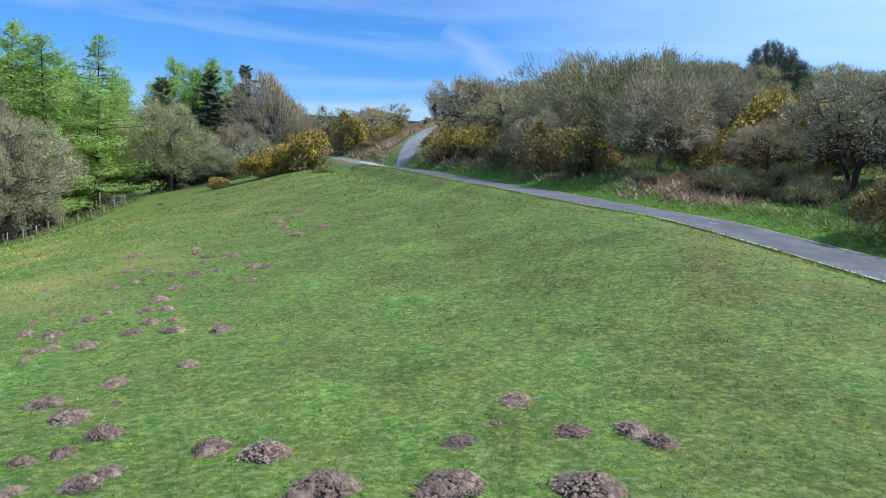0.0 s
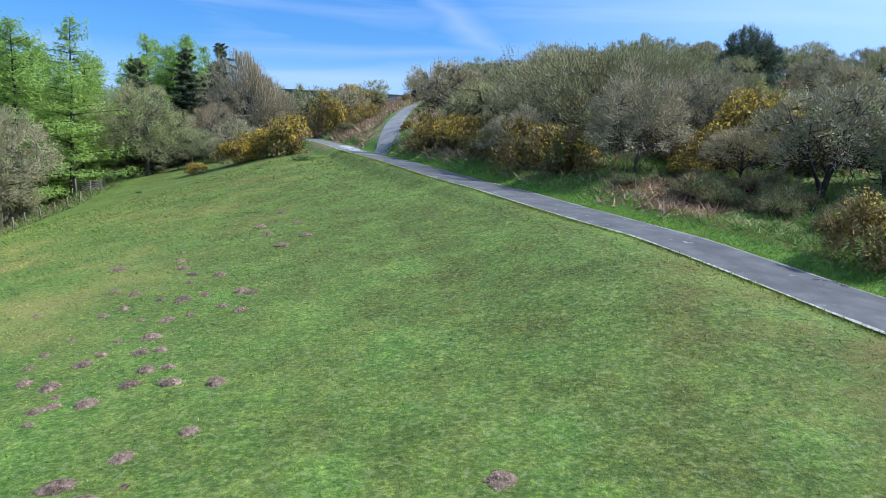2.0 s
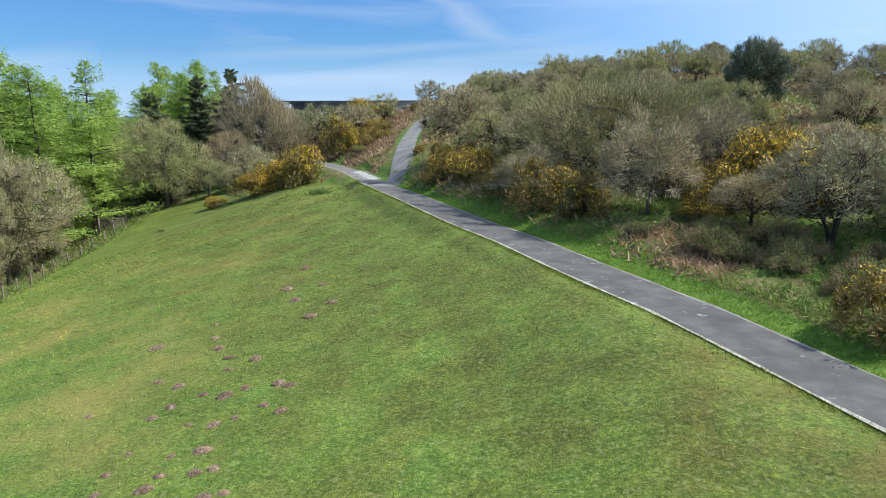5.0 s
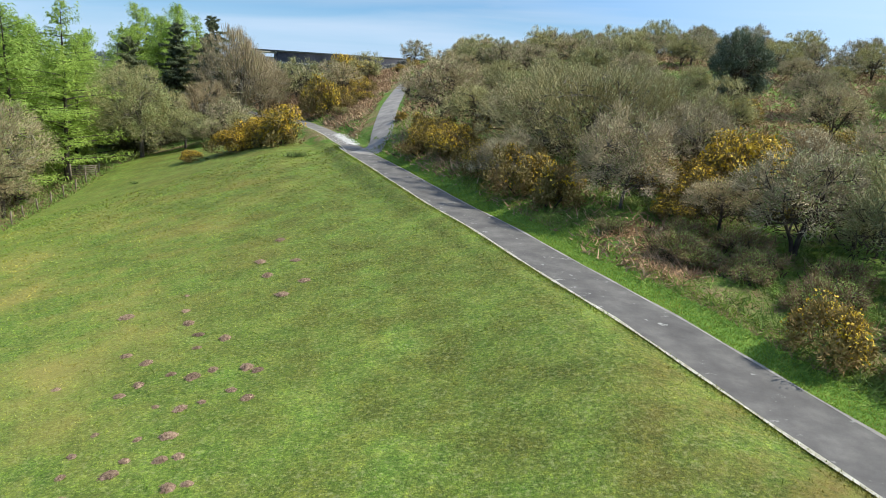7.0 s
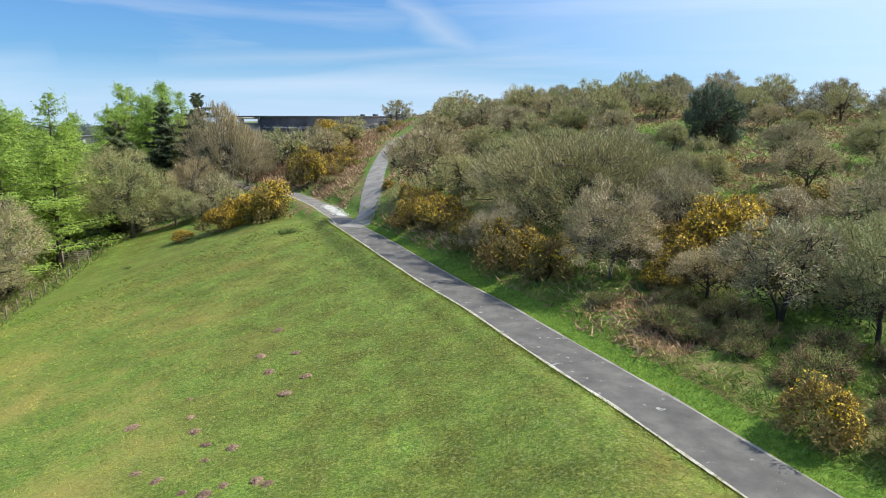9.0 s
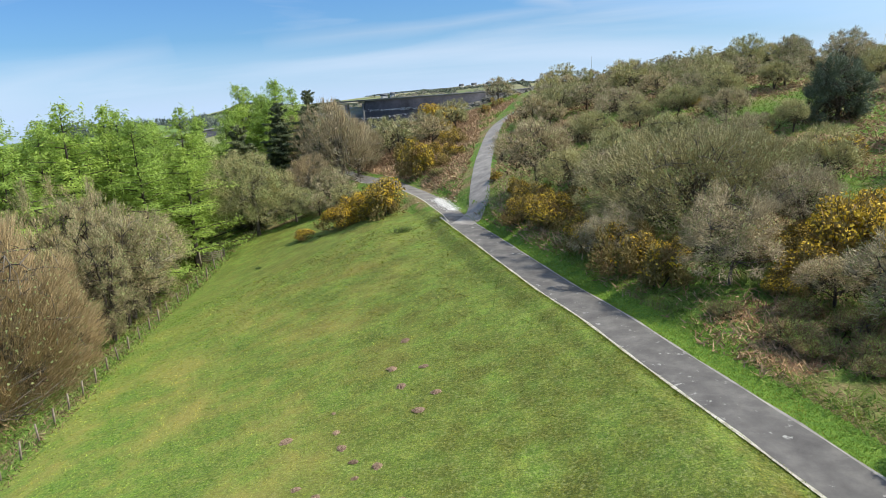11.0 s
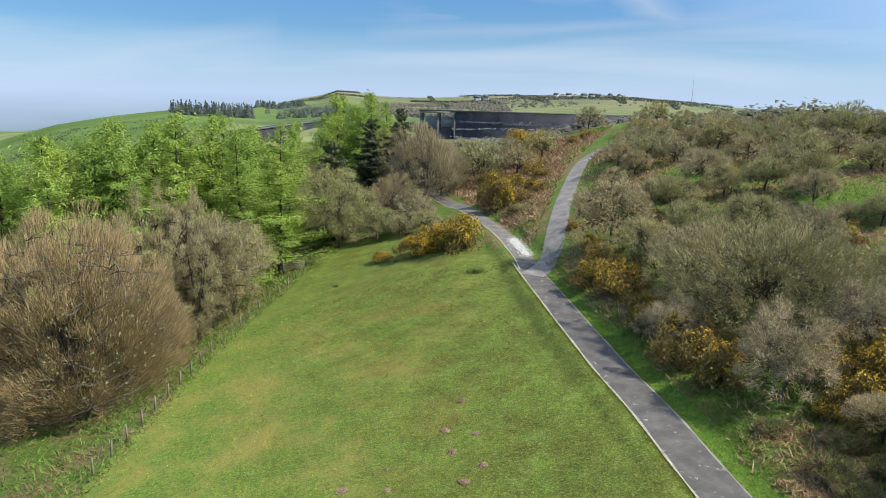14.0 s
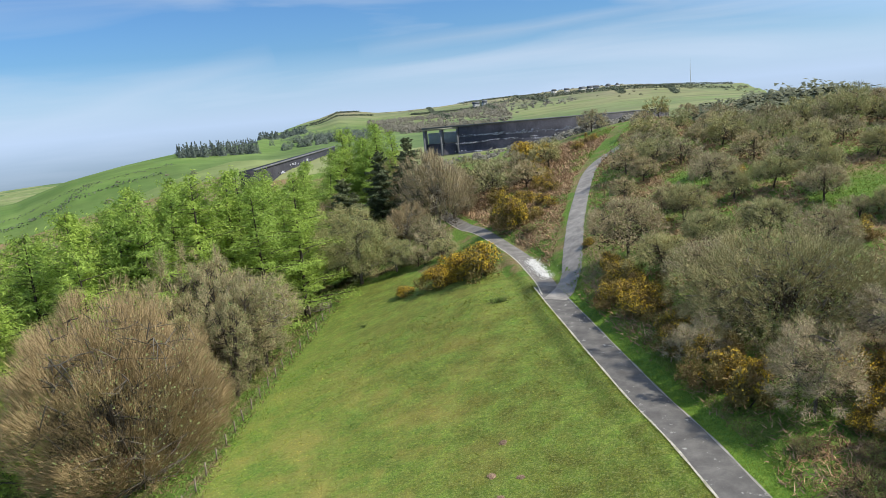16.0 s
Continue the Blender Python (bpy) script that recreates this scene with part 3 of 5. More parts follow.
def slivers(base, way, length, width, rng, face=None):
    """Thin triangles, one for each twig, blade or spray: base, direction, length, width, and perhaps the side that they turn outwards."""
    turn = rng.normal(size=way.shape) if face is None else unit(face) + rng.normal(size=way.shape) * 0.45
    side = unit(np.cross(way, turn)) * (width / 2)[:, None]
    v = np.stack([base - side, base + side, base + way * length[:, None]], 1).reshape(-1, 3)
    return v, np.arange(len(v)).reshape(-1, 3)


def flakes(at, size, rng, facing=None):
    """Small triangular leaves turned at random, or partly towards a side."""
    n = rng.normal(size=at.shape)
    if facing is not None:
        n = unit(n) + facing
    n = unit(n)
    a = unit(np.cross(n, rng.normal(size=at.shape)))
    b = np.cross(n, a)
    s = size[:, None]
    v = np.stack([at - a * s * 0.5 - b * s * 0.3, at + a * s * 0.5 - b * s * 0.3, at + b * s * 0.7], 1).reshape(-1, 3)
    return v, np.arange(len(v)).reshape(-1, 3)


def tube(points, radii, sides=5):
    pts = np.asarray(points, float)
    d = unit(np.gradient(pts, axis=0))
    ref = np.where(np.abs(d[:, 2:3]) > 0.9, np.array([[1.0, 0, 0]]), np.array([[0, 0, 1.0]]))
    a = unit(np.cross(d, ref))
    b = np.cross(d, a)
    ang = np.linspace(0, 2 * np.pi, sides, endpoint=False)
    ring = pts[:, None] + (a[:, None] * np.cos(ang)[None, :, None] + b[:, None] * np.sin(ang)[None, :, None]) * np.asarray(radii)[:, None, None]
    i = np.arange(len(pts) * sides).reshape(len(pts), sides)
    j = np.roll(i, -1, 1)
    A, B, C, D = i[:-1].ravel(), j[:-1].ravel(), j[1:].ravel(), i[1:].ravel()
    return ring.reshape(-1, 3), np.concatenate([np.stack([A, B, C], 1), np.stack([A, C, D], 1)])


def gather(pieces):
    """Joins (corners, triangles) pairs."""
    v, t, k = [], [], 0
    for a, b in pieces:
        v.append(a), t.append(b + k)
        k += len(a)
    return np.concatenate(v), np.concatenate(t)


def lumps(rng, count=9, depth=0.28):
    """An uneven outline: how far the crown reaches in each direction."""
    ways, amp = unit(rng.normal(size=(count, 3))), rng.uniform(-depth, depth, count)

    def reach(d):
        return 1 + (np.exp(4.0 * (d @ ways.T - 1)) * amp).sum(-1)
    return reach


def limbs(rng, root, count, height, spread, radius, stems=1, bend=0.25, low=0.2):
    """A trunk or several stems with limbs that fork once. Returns tubes, and points along the limbs with their directions."""
    out, spots, ways = [], [], []
    for s in range(stems):
        lean = rng.normal(size=2) * (0.06 if stems == 1 else spread * 0.35)
        n = 7
        h = np.linspace(0, 1, n)
        p = np.stack([root[0] + lean[0] * h ** 1.3 + rng.normal(size=n) * bend * 0.25 * h, root[1] + lean[1] * h ** 1.3 + rng.normal(size=n) * bend * 0.25 * h, height * 0.86 * h], 1)
        p[0, 2] = -0.4
        out.append(tube(p, radius * (1 - 0.85 * h) / (1 if stems == 1 else 1.4), 6))
        spots.append(p[2:]), ways.append(unit(np.gradient(p, axis=0))[2:])
        for _ in range(max(1, count // stems)):
            k = rng.uniform(low, 0.9)
            o = np.array([np.interp(k, h, p[:, q]) for q in range(3)])
            az = rng.uniform(0, 2 * np.pi)
            tip = o + np.array([math.cos(az), math.sin(az), 0]) * spread * rng.uniform(0.55, 0.95) * (1.05 - 0.5 * k) + np.array([0, 0, height * rng.uniform(0.12, 0.35) * (1.1 - k)])
            mid = (o + tip) / 2 + rng.normal(size=3) * bend + np.array([0, 0, 0.08 * height])
            tt = np.linspace(0, 1, 5)[:, None]
            q = (1 - tt) ** 2 * o + 2 * tt * (1 - tt) * mid + tt ** 2 * tip
            out.append(tube(q, radius * 0.42 * (1 - 0.85 * tt[:, 0]) * (1.1 - k * 0.6), 4))
            spots.append(q[1:]), ways.append(unit(np.gradient(q, axis=0))[1:])
            for _ in range(3):
                m = q[rng.integers(2, 5)]
                e = m + unit(rng.normal(size=3) + unit(tip - o) * 1.2 + np.array([0, 0, 0.5])) * spread * rng.uniform(0.25, 0.5)
                seg = np.stack([m, (m + e) / 2 + rng.normal(size=3) * bend * 0.3, e])
                out.append(tube(seg, radius * np.array([0.16, 0.1, 0.03]), 3))
                spots.append(seg[1:]), ways.append(unit(np.gradient(seg, axis=0))[1:])
    return out, np.concatenate(spots), np.concatenate(ways)


def crown_points(rng, n, centre, radii, inner=0.25, flat=-0.35, depth=0.42, power=0.45):
    """Points through a crown, thicker towards its outside, with an uneven outline."""
    d = unit(rng.normal(size=(n * 2, 3)))
    d = d[d[:, 2] > flat][:n]
    reach = lumps(rng, 14, depth)(d)
    r = inner + (1 - inner) * rng.uniform(size=len(d)) ** power
    return np.asarray(centre) + d * np.asarray(radii) * (reach * r)[:, None], d


def bare_shrub(name, seed, h, w, twigs, twig_mat, buds=0, bud_mat=None, stems=1, bark=None, twig_len=0.7, twig_w=0.024, upward=0.5, label="", category="shrub", low=-0.35, base=0.5, group="", tufts=70, tuft=0.17, ray=0.0):
    """A leafless or budding shrub or tree: stems and limbs, twigs in many tufts with gaps between, and perhaps opening buds."""
    rng = rng_for(seed)
    root = thing(name, pose(0, 0, 0), label, category, group)
    wood, spots, ways = limbs(rng, (0, 0), 16 if stems == 1 else stems * 4, h * (0.8 if upward > 1.3 else 1.0), w * (0.3 if upward > 1.3 else 0.5), 0.032 * h ** 0.9 + 0.02, stems, 0.1 * w ** 0.5)
    c, radii = np.array((0, 0, h * base)), np.array((w / 2, w / 2, h * (1 - base)))
    # the tufts sit through the crown, most of them near its outside, each on a thin branch
    heads, d = crown_points(rng, tufts, c, radii * (1 - tuft * 0.7), 0.35, low)
    for p in heads:
        k = np.argmin(np.linalg.norm(spots - p, axis=1) + 1.5 * np.maximum(spots[:, 2] - p[2], 0))
        m = (spots[k] + p) / 2 + rng.normal(size=3) * 0.03 * w + np.array([0, 0, -0.02 * h])
        wood.append(tube(np.stack([spots[k], m, p]), np.array([0.011, 0.008, 0.003]) * h ** 0.7 + 0.004, 3))
    v, t = gather(wood)
    out = np.linalg.norm((v - c) / (radii * 0.93), axis=1)
    v = np.where((v[:, 2] > c[2] * 0.8)[:, None], c + (v - c) / np.maximum(out, 1)[:, None], v)
    part("trunk", build("trunk", v, t, (bark or BARK,)), root)
    pick = rng.integers(0, len(heads), twigs)
    size = (tuft * w * rng.uniform(0.6, 1.35, len(heads)))[pick]
    off = unit(rng.normal(size=(twigs, 3)) + d[pick] * 0.9 + np.array([0, 0, upward * 0.6]))
    p = heads[pick] + off * (size * rng.uniform(size=twigs) ** 0.55)[:, None]
    p[:, 2] = np.maximum(p[:, 2], 0.12 * h * rng.uniform(size=twigs))
    way = unit((off * 0.8 + d[pick] * 0.35 + np.array([0, 0, upward]) + rng.normal(size=p.shape) * 0.35) * (1 - ray) + unit(p - np.array([0, 0, -0.15 * h])) * 1.7 * ray + rng.normal(size=p.shape) * 0.3 * ray)
    ln = twig_len * rng.uniform(0.35, 1.2, twigs)
    v, t = slivers(p - way * ln[:, None] * 0.7, way, ln, twig_w * rng.uniform(0.5, 1.4, twigs), rng, off * 0.55 + d[pick] * 0.55 + np.array([0, 0, 0.75]))
    # dead old wood dense in the crown's heart, with shade put into its colour
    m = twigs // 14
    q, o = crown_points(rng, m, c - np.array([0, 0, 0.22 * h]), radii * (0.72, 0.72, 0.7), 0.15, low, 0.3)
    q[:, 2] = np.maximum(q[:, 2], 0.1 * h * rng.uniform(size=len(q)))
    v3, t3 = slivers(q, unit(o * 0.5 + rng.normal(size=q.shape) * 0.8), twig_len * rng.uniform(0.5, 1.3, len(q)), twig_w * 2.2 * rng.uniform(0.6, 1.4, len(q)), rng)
    mats, slot = [twig_mat, SHADE_WOOD], np.concatenate([np.zeros(len(t)), np.ones(len(t3))])
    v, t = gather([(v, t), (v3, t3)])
    if buds:
        pick = rng.integers(0, len(heads), buds)
        off = unit(rng.normal(size=(buds, 3)) + d[pick] * 0.6 + np.array([0, 0, 0.5]))
        p = heads[pick] + off * ((tuft * w * 1.05) * rng.uniform(size=buds) ** 0.45)[:, None]
        v2, t2 = flakes(p, rng.uniform(0.5, 1.3, buds) * 0.10 * (h / 5) ** 0.45, rng, off * 0.7 + d[pick] * 0.7 + np.array([0, 0, 0.4]))
        (v, t), slot = gather([(v, t), (v2, t2)]), np.concatenate([slot, np.full(len(t2), 2)])
        mats.append(bud_mat)
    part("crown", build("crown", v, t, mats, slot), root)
    return root


def gorse(name, seed, h, w, bloom, label, dry=0.3, count=4600):
    """A gorse bush: a body of many spiny knobs from the ground up, some of them dead and brown, with blossom crowding on the upper ones."""
    rng = rng_for(seed)
    root = thing(name, pose(0, 0, 0), label, "gorse bush", "gorse on the slope")
    knobs = 34
    d = unit(rng.normal(size=(knobs, 3)) + np.array([0, 0, 0.35]))
    d[:, 2] = np.abs(d[:, 2])
    reach = lumps(rng, 8, 0.4)(d) * rng.uniform(0.5, 0.9, knobs)
    at = d * np.array([w * 0.44, w * 0.44, h * 0.82]) * reach[:, None]
    at[:, 2] = np.maximum(at[:, 2], 0.12 * h)
    size = w * rng.uniform(0.10, 0.17, knobs)
    for k in rng.permutation(knobs)[:4]:
        pts = np.stack([at[k] * (0.15, 0.15, 0), at[k] * (0.6, 0.6, 0.5), at[k]])
        pts[0, 2] = -0.2
        part("stem", build("stem", *tube(pts, (0.05, 0.035, 0.015), 4), (BARK_DARK,)), root)
    n = count // knobs
    sp, slot, bl = [], [], []
    for k in range(knobs):
        p, o = crown_points(rng, n, at[k], (size[k], size[k], size[k] * 1.05), 0.35, -0.7, 0.35)
        p[:, 2] = np.maximum(p[:, 2], 0.04)
        ln = 0.24 * rng.uniform(0.5, 1.3, len(p))
        sp.append(slivers(p - o * 0.1, unit(o + rng.normal(size=o.shape) * 0.5 + (0, 0, 0.3)), ln, 0.085 * rng.uniform(0.6, 1.4, len(p)), rng, o * 0.9 + d[k] * 0.6 + (0, 0, 0.2)))
        dead = rng.uniform() < dry * (1.5 if d[k, 2] < 0.35 else 0.8)
        slot.append((rng.uniform(size=len(p)) < (0.85 if dead else 0.1)).astype(int))
        if not dead and d[k, 2] > 0.18 and rng.uniform() < 0.25 + bloom:
            m = int(n * rng.uniform(0.3, 1.0) * min(0.4 + bloom, 1.1))
            p, o = crown_points(rng, m, at[k], np.full(3, size[k] * 1.08), 0.8, -0.1, 0.3)
            bl.append(flakes(p, 0.10 * rng.uniform(0.6, 1.4, len(p)), rng, o * 1.2 + (0.2, 0, 0.4)))
    part("foliage", build("foliage", *gather(sp), (GORSE, GORSE_DRY), np.concatenate(slot)), root)
    if bl:
        part("blossom", build("blossom", *gather(bl), (FLOWER,)), root, "yellow gorse blossom")
    return root


def conifer(name, seed, h, w, leaf, count, label, droop=0.35, thin=0.0, low=0.12, spray=0.34, spray_w=0.085, bark=None, power=0.9, group="", top_bend=0.0, hang=0.05):
    """A conifer: a straight trunk, whorls of branches that sag, and needle sprays along them."""
    rng = rng_for(seed)
    root = thing(name, pose(0, 0, 0), label, "tree", group)
    z = np.linspace(0, 1, 10)
    p = np.stack([np.sin(z * 3) * 0.02 * h + top_bend * z ** 3, np.cos(z * 2.3) * 0.012 * h, h * z], 1)
    p[0, 2] = -0.6
    wood, spr = [tube(p, 0.016 * h * (1.02 - z), 7)], []
    branches = int(48 + h * 3)
    for k in range(branches):
        f = low + (0.985 - low) * ((k + rng.uniform(0, 1)) / branches)
        o = np.array([np.interp(f, z, p[:, q]) for q in range(3)])
        az = k * 2.4 + rng.normal() * 0.5
        reach = w / 2 * (1 - f) ** power * rng.uniform(0.6, 1.15) * (0.75 + 0.4 * math.sin(az * 1.7 + seed)) + 0.25
        if rng.uniform() < thin:
            continue
        out = np.array([math.cos(az), math.sin(az), 0])
        n = 4
        s = np.linspace(0, 1, n)
        q = o + out * reach * s[:, None]
        q[:, 2] += reach * (0.28 * s - droop * 2.0 * s ** 2 * (1 - 0.55 * s)) * (1.0 if f < 0.85 else 0.2) + (0.5 * reach * s if f > 0.85 else 0)
        wood.append(tube(q, (0.012 + 0.018 * reach) * (1 - 0.85 * s), 3))
        m = max(6, int(count * reach / (branches * w * 0.22)))
        u = rng.uniform(0.12, 1.0, m)
        at = np.stack([np.interp(u, s, q[:, i]) for i in range(3)], 1)
        side = np.cross(out, (0, 0, 1.0))
        at = at + side * (rng.normal(size=m) * reach * 0.13)[:, None]
        at[:, 2] += rng.normal(size=m) * hang * u
        way = unit(out * 0.5 + side * rng.normal(size=m)[:, None] * 0.8 + np.array([0, 0, -0.45]) + rng.normal(size=(m, 3)) * 0.35)
        spr.append(slivers(at, way, spray * rng.uniform(0.5, 1.5, m), spray_w * rng.uniform(0.6, 1.5, m), rng, out * 0.7 + np.array([0, 0, 0.8]) + rng.normal(size=(m, 3)) * 0.25))
    part("trunk", build("trunk", *gather(wood), (bark or BARK_DARK,)), root)
    part("crown", build("crown", *gather(spr), (leaf,)), root)
    return root


def plant(model, x, y, scale=1.0, turn=0.0, tall=1.0, first=False, sink=0.0, lean=0.0):
    """Sets a model on the ground, or a copy of it."""
    m = pose(x, y, height(x, y) - sink, lean, lean * 0.6, turn)
    ob = model if first else copy_thing(model, m)
    ob.matrix_basis = m @ Matrix.Diagonal((scale, scale, scale * tall, 1))
    return ob


PLACED = set()


def grove(models, places):
    """Spreads copies of the models over places of x, y, width factor and height factor; the models take the first ones."""
    for i, (x, y, s, tall) in enumerate(places):
        model = models[i % len(models)]
        plant(model, x, y, s, (i * 137.5) % 360, tall, first=model.name not in PLACED)
        PLACED.add(model.name)


# -- wood beside the field --
LARCH_L = "tall larch in fresh bright green needles beside the field"
larch = [conifer("larch", 11 + i, h, w, LARCH, n, LARCH_L, 0.14, 0.06, 0.07, 0.41, 0.122, group="larches of the wood", top_bend=b, power=0.58, hang=0.4)
         for i, (h, w, n, b) in enumerate(((23.5, 15.5, 13500, 0.8), (21.5, 14.5, 12000, -0.5), (20.5, 14.5, 12000, 0.3)))]
grove(larch, ((-39.8, 81, 0.86, 1), (-46, 85, 1.06, 0.87), (-52, 80, 1.16, 0.93), (-43, 91, 0.87, 0.87), (-50, 92, 1.16, 0.87), (-58, 87, 1.16, 0.95), (-60, 74, 1.16, 0.99), (-66, 93, 1.16, 0.94), (-55, 67, 1.16, 0.94), (-64, 62, 1.16, 0.89), (-71, 71, 1.16, 0.87), (-56, 101, 1.16, 0.89), (-47, 103, 0.87, 0.87), (-76, 84, 1.16, 0.89), (-45.5, 141, 1.15, 0.95), (-50, 134, 1.1, 0.93), (-40.5, 136, 0.95, 0.95), (-72, 56, 0.94, 0.87), (-43.5, 77, 1.03, 0.87), (-53, 56, 1.16, 0.87), (-61, 50, 1.06, 0.87), (-50, 73, 1.16, 0.94), (-66, 82, 1.16, 0.98), (-57, 43, 0.97, 0.87), (-43, 126, 0.85, 0.95), (-48, 118, 0.85, 1), (-39, 131, 0.8, 0.95), (-48, 79, 1.16, 0.89), (-55, 77, 1.16, 0.97), (-62, 82, 1.16, 0.98), (-57, 61, 1.16, 0.93), (-67, 74, 1.16, 0.9), (-51, 64, 1.16, 0.93), (-70, 64, 1.08, 0.87), (-61, 95, 1.16, 0.95), (-48, 96, 1.03, 0.87), (-62, 68, 1.16, 0.95), (-66, 56, 1.03, 0.87), (-54.8, 79.2, 1.16, 0.94), (-53, 91.2, 1.16, 0.9), (-54.7, 65.2, 1.16, 0.94), (-66.8, 59.7, 1.06, 0.87), (-62.3, 51, 1.08, 0.87), (-47.3, 80.4, 1.11, 0.87), (-57.3, 76.8, 1.16, 0.97), (-59, 84.9, 1.16, 0.94), (-58.4, 64.3, 1.16, 0.95), (-64.3, 76.8, 1.16, 0.99), (-51.6, 64.8, 1.16, 0.93), (-72.4, 62.4, 1.01, 0.87), (-51.2, 97, 1.16, 0.87), (-61.8, 67.8, 1.16, 0.94), (-62.5, 53.6, 1.08, 0.87), (-80, 97, 1.16, 0.87), (-72, 106, 1.16, 0.9), (-64, 108, 1.16, 0.95), (-86, 88, 1.01, 0.87), (-78, 76, 1.06, 0.87), (-57, 110, 1.16, 0.89), (-68, 99, 1.16, 0.9), (-82, 66, 0.85, 0.87), (-74, 90, 1.16, 0.9), (-53, 86, 1.16, 0.89), (-58, 80, 1.16, 0.95), (-63, 74, 1.16, 0.99), (-49, 127, 0.95, 1), (-55, 121, 0.95, 0.95), (-47, 137, 1, 0.95), (-52, 130, 1, 1), (-43, 134, 1, 0.95), (-57, 128, 1, 0.95), (-46, 130, 1, 1), (-50, 139, 1.05, 0.95), (-44, 128, 0.95, 1), (-53, 135, 1, 1), (-84, 80, 0.94, 0.87), (-90, 92, 0.99, 0.87), (-76, 62, 0.88, 0.87), (-70, 55, 0.83, 0.84), (-80, 72, 0.88, 0.87)))
spruce = conifer("spruce", 31, 17, 11.5, SPRUCE, 24000, "dark green spruce with a pointed top in the wood", 0.25, 0.0, 0.04, 0.46, 0.17, power=0.66, group="spruces of the wood")
grove([spruce], ((-33.0, 119, 1.0, 1.04), (-36.2, 111, 0.95, 1.08), (-38.0, 97, 0.9, 1.05), (-38.8, 118, 0.9, 0.95), (-42, 108, 0.9, 0.95), (-39, 104, 0.8, 0.95), (-35, 123, 0.9, 1.0)))
brown_tree = bare_shrub("bare_tree", 41, 16.2, 18.6, 90000, TWIG_BROWN, 5000, BUD, 9, BARK, 1.1, 0.036, 0.9, "broad leafless tree with reddish brown twigs beside the field", "tree", -0.95, 0.44, "bare trees", 340, 0.10, 0.55)
plant(brown_tree, -42.4, 45.2, 1.0, 0, 1.0, True)
grey_tree = bare_shrub("lichened_tree", 43, 12.0, 11.0, 17000, TWIG_TAN, 4000, BUD, 6, BARK_PALE, 0.7, 0.040, 0.35, "grey lichened tree with tangled bare branches at the fence", "tree", -0.6, 0.54, "bare trees", 190, 0.11)
grove([grey_tree], ((-40.6, 66.2, 1.0, 1.0), (-47, 60, 0.95, 0.9), (-45, 74, 0.8, 0.7)))
slender = bare_shrub("slender_tree", 45, 13.5, 6.5, 8500, TWIG_TAN, 3200, BUD, 3, BARK_DARK, 0.9, 0.04, 0.9, "slender bare tree with dark trunks at the edge of the wood", "tree", -0.95, 0.54, "bare trees", 100, 0.13)
grove([slender], ((-38.6, 58.5, 0.8, 1.0), (-39.2, 62.5, 0.85, 1.05), (-43.5, 64, 0.95, 1.15), (-46, 69, 1.0, 1.15), (-38.7, 66, 0.75, 1.0), (-43, 57, 0.85, 1.0), (-48, 65, 1.0, 1.2), (-50, 61, 1.0, 1.15), (-45, 60, 0.9, 1.1)))
willow = bare_shrub("willow", 47, 10.8, 11.0, 22000, TWIG_OLIVE, 15000, BUD, 1, BARK, 0.7, 0.032, 0.5, "round willow coming into grey-green leaf at the field corner", "tree", -0.6, 0.53, "field corner trees", 180, 0.105)
grove([willow], ((-34.4, 90.2, 1.0, 1.0), (-29.3, 91.5, 0.65, 0.65)))
fan_tree = bare_shrub("leafless_tree", 53, 14.0, 12.5, 12500, TWIG_PALE, 1500, BUD, 8, BARK_PALE, 1.4, 0.040, 1.5, "leafless tree with upright fanning brown branches", "tree", -0.55, 0.47, "bare trees", 190, 0.10, 0.6)
grove([fan_tree], ((-26.4, 110.5, 1.0, 1.14), (-30.4, 104.5, 0.7, 0.9), (-38, 130, 1.0, 1.1), (-47, 118, 1.0, 1.0), (-33, 130, 0.9, 1.0), (-25, 117.5, 0.85, 0.95)))

# -- thorns on the hillside --
THORN_L = "grey-green thorn bush just coming into leaf on the slope"
thorn = [bare_shrub("thorn_bush", 61 + i, 4.7, 5.4, n, mat, b, BUD, st, BARK_DARK, 0.42, 0.034, 0.35, THORN_L, "shrub", -0.45, 0.57, "thorns on the hillside", 90, 0.13)
         for i, (mat, n, b, st) in enumerate(((TWIG_GREY, 8500, 2000, 1), (TWIG_OLIVE, 8500, 2600, 2), (TWIG_GREY, 8500, 2600, 3), (TWIG_OLIVE, 8500, 2200, 1), (TWIG_OLIVE, 7000, 4200, 2)))]
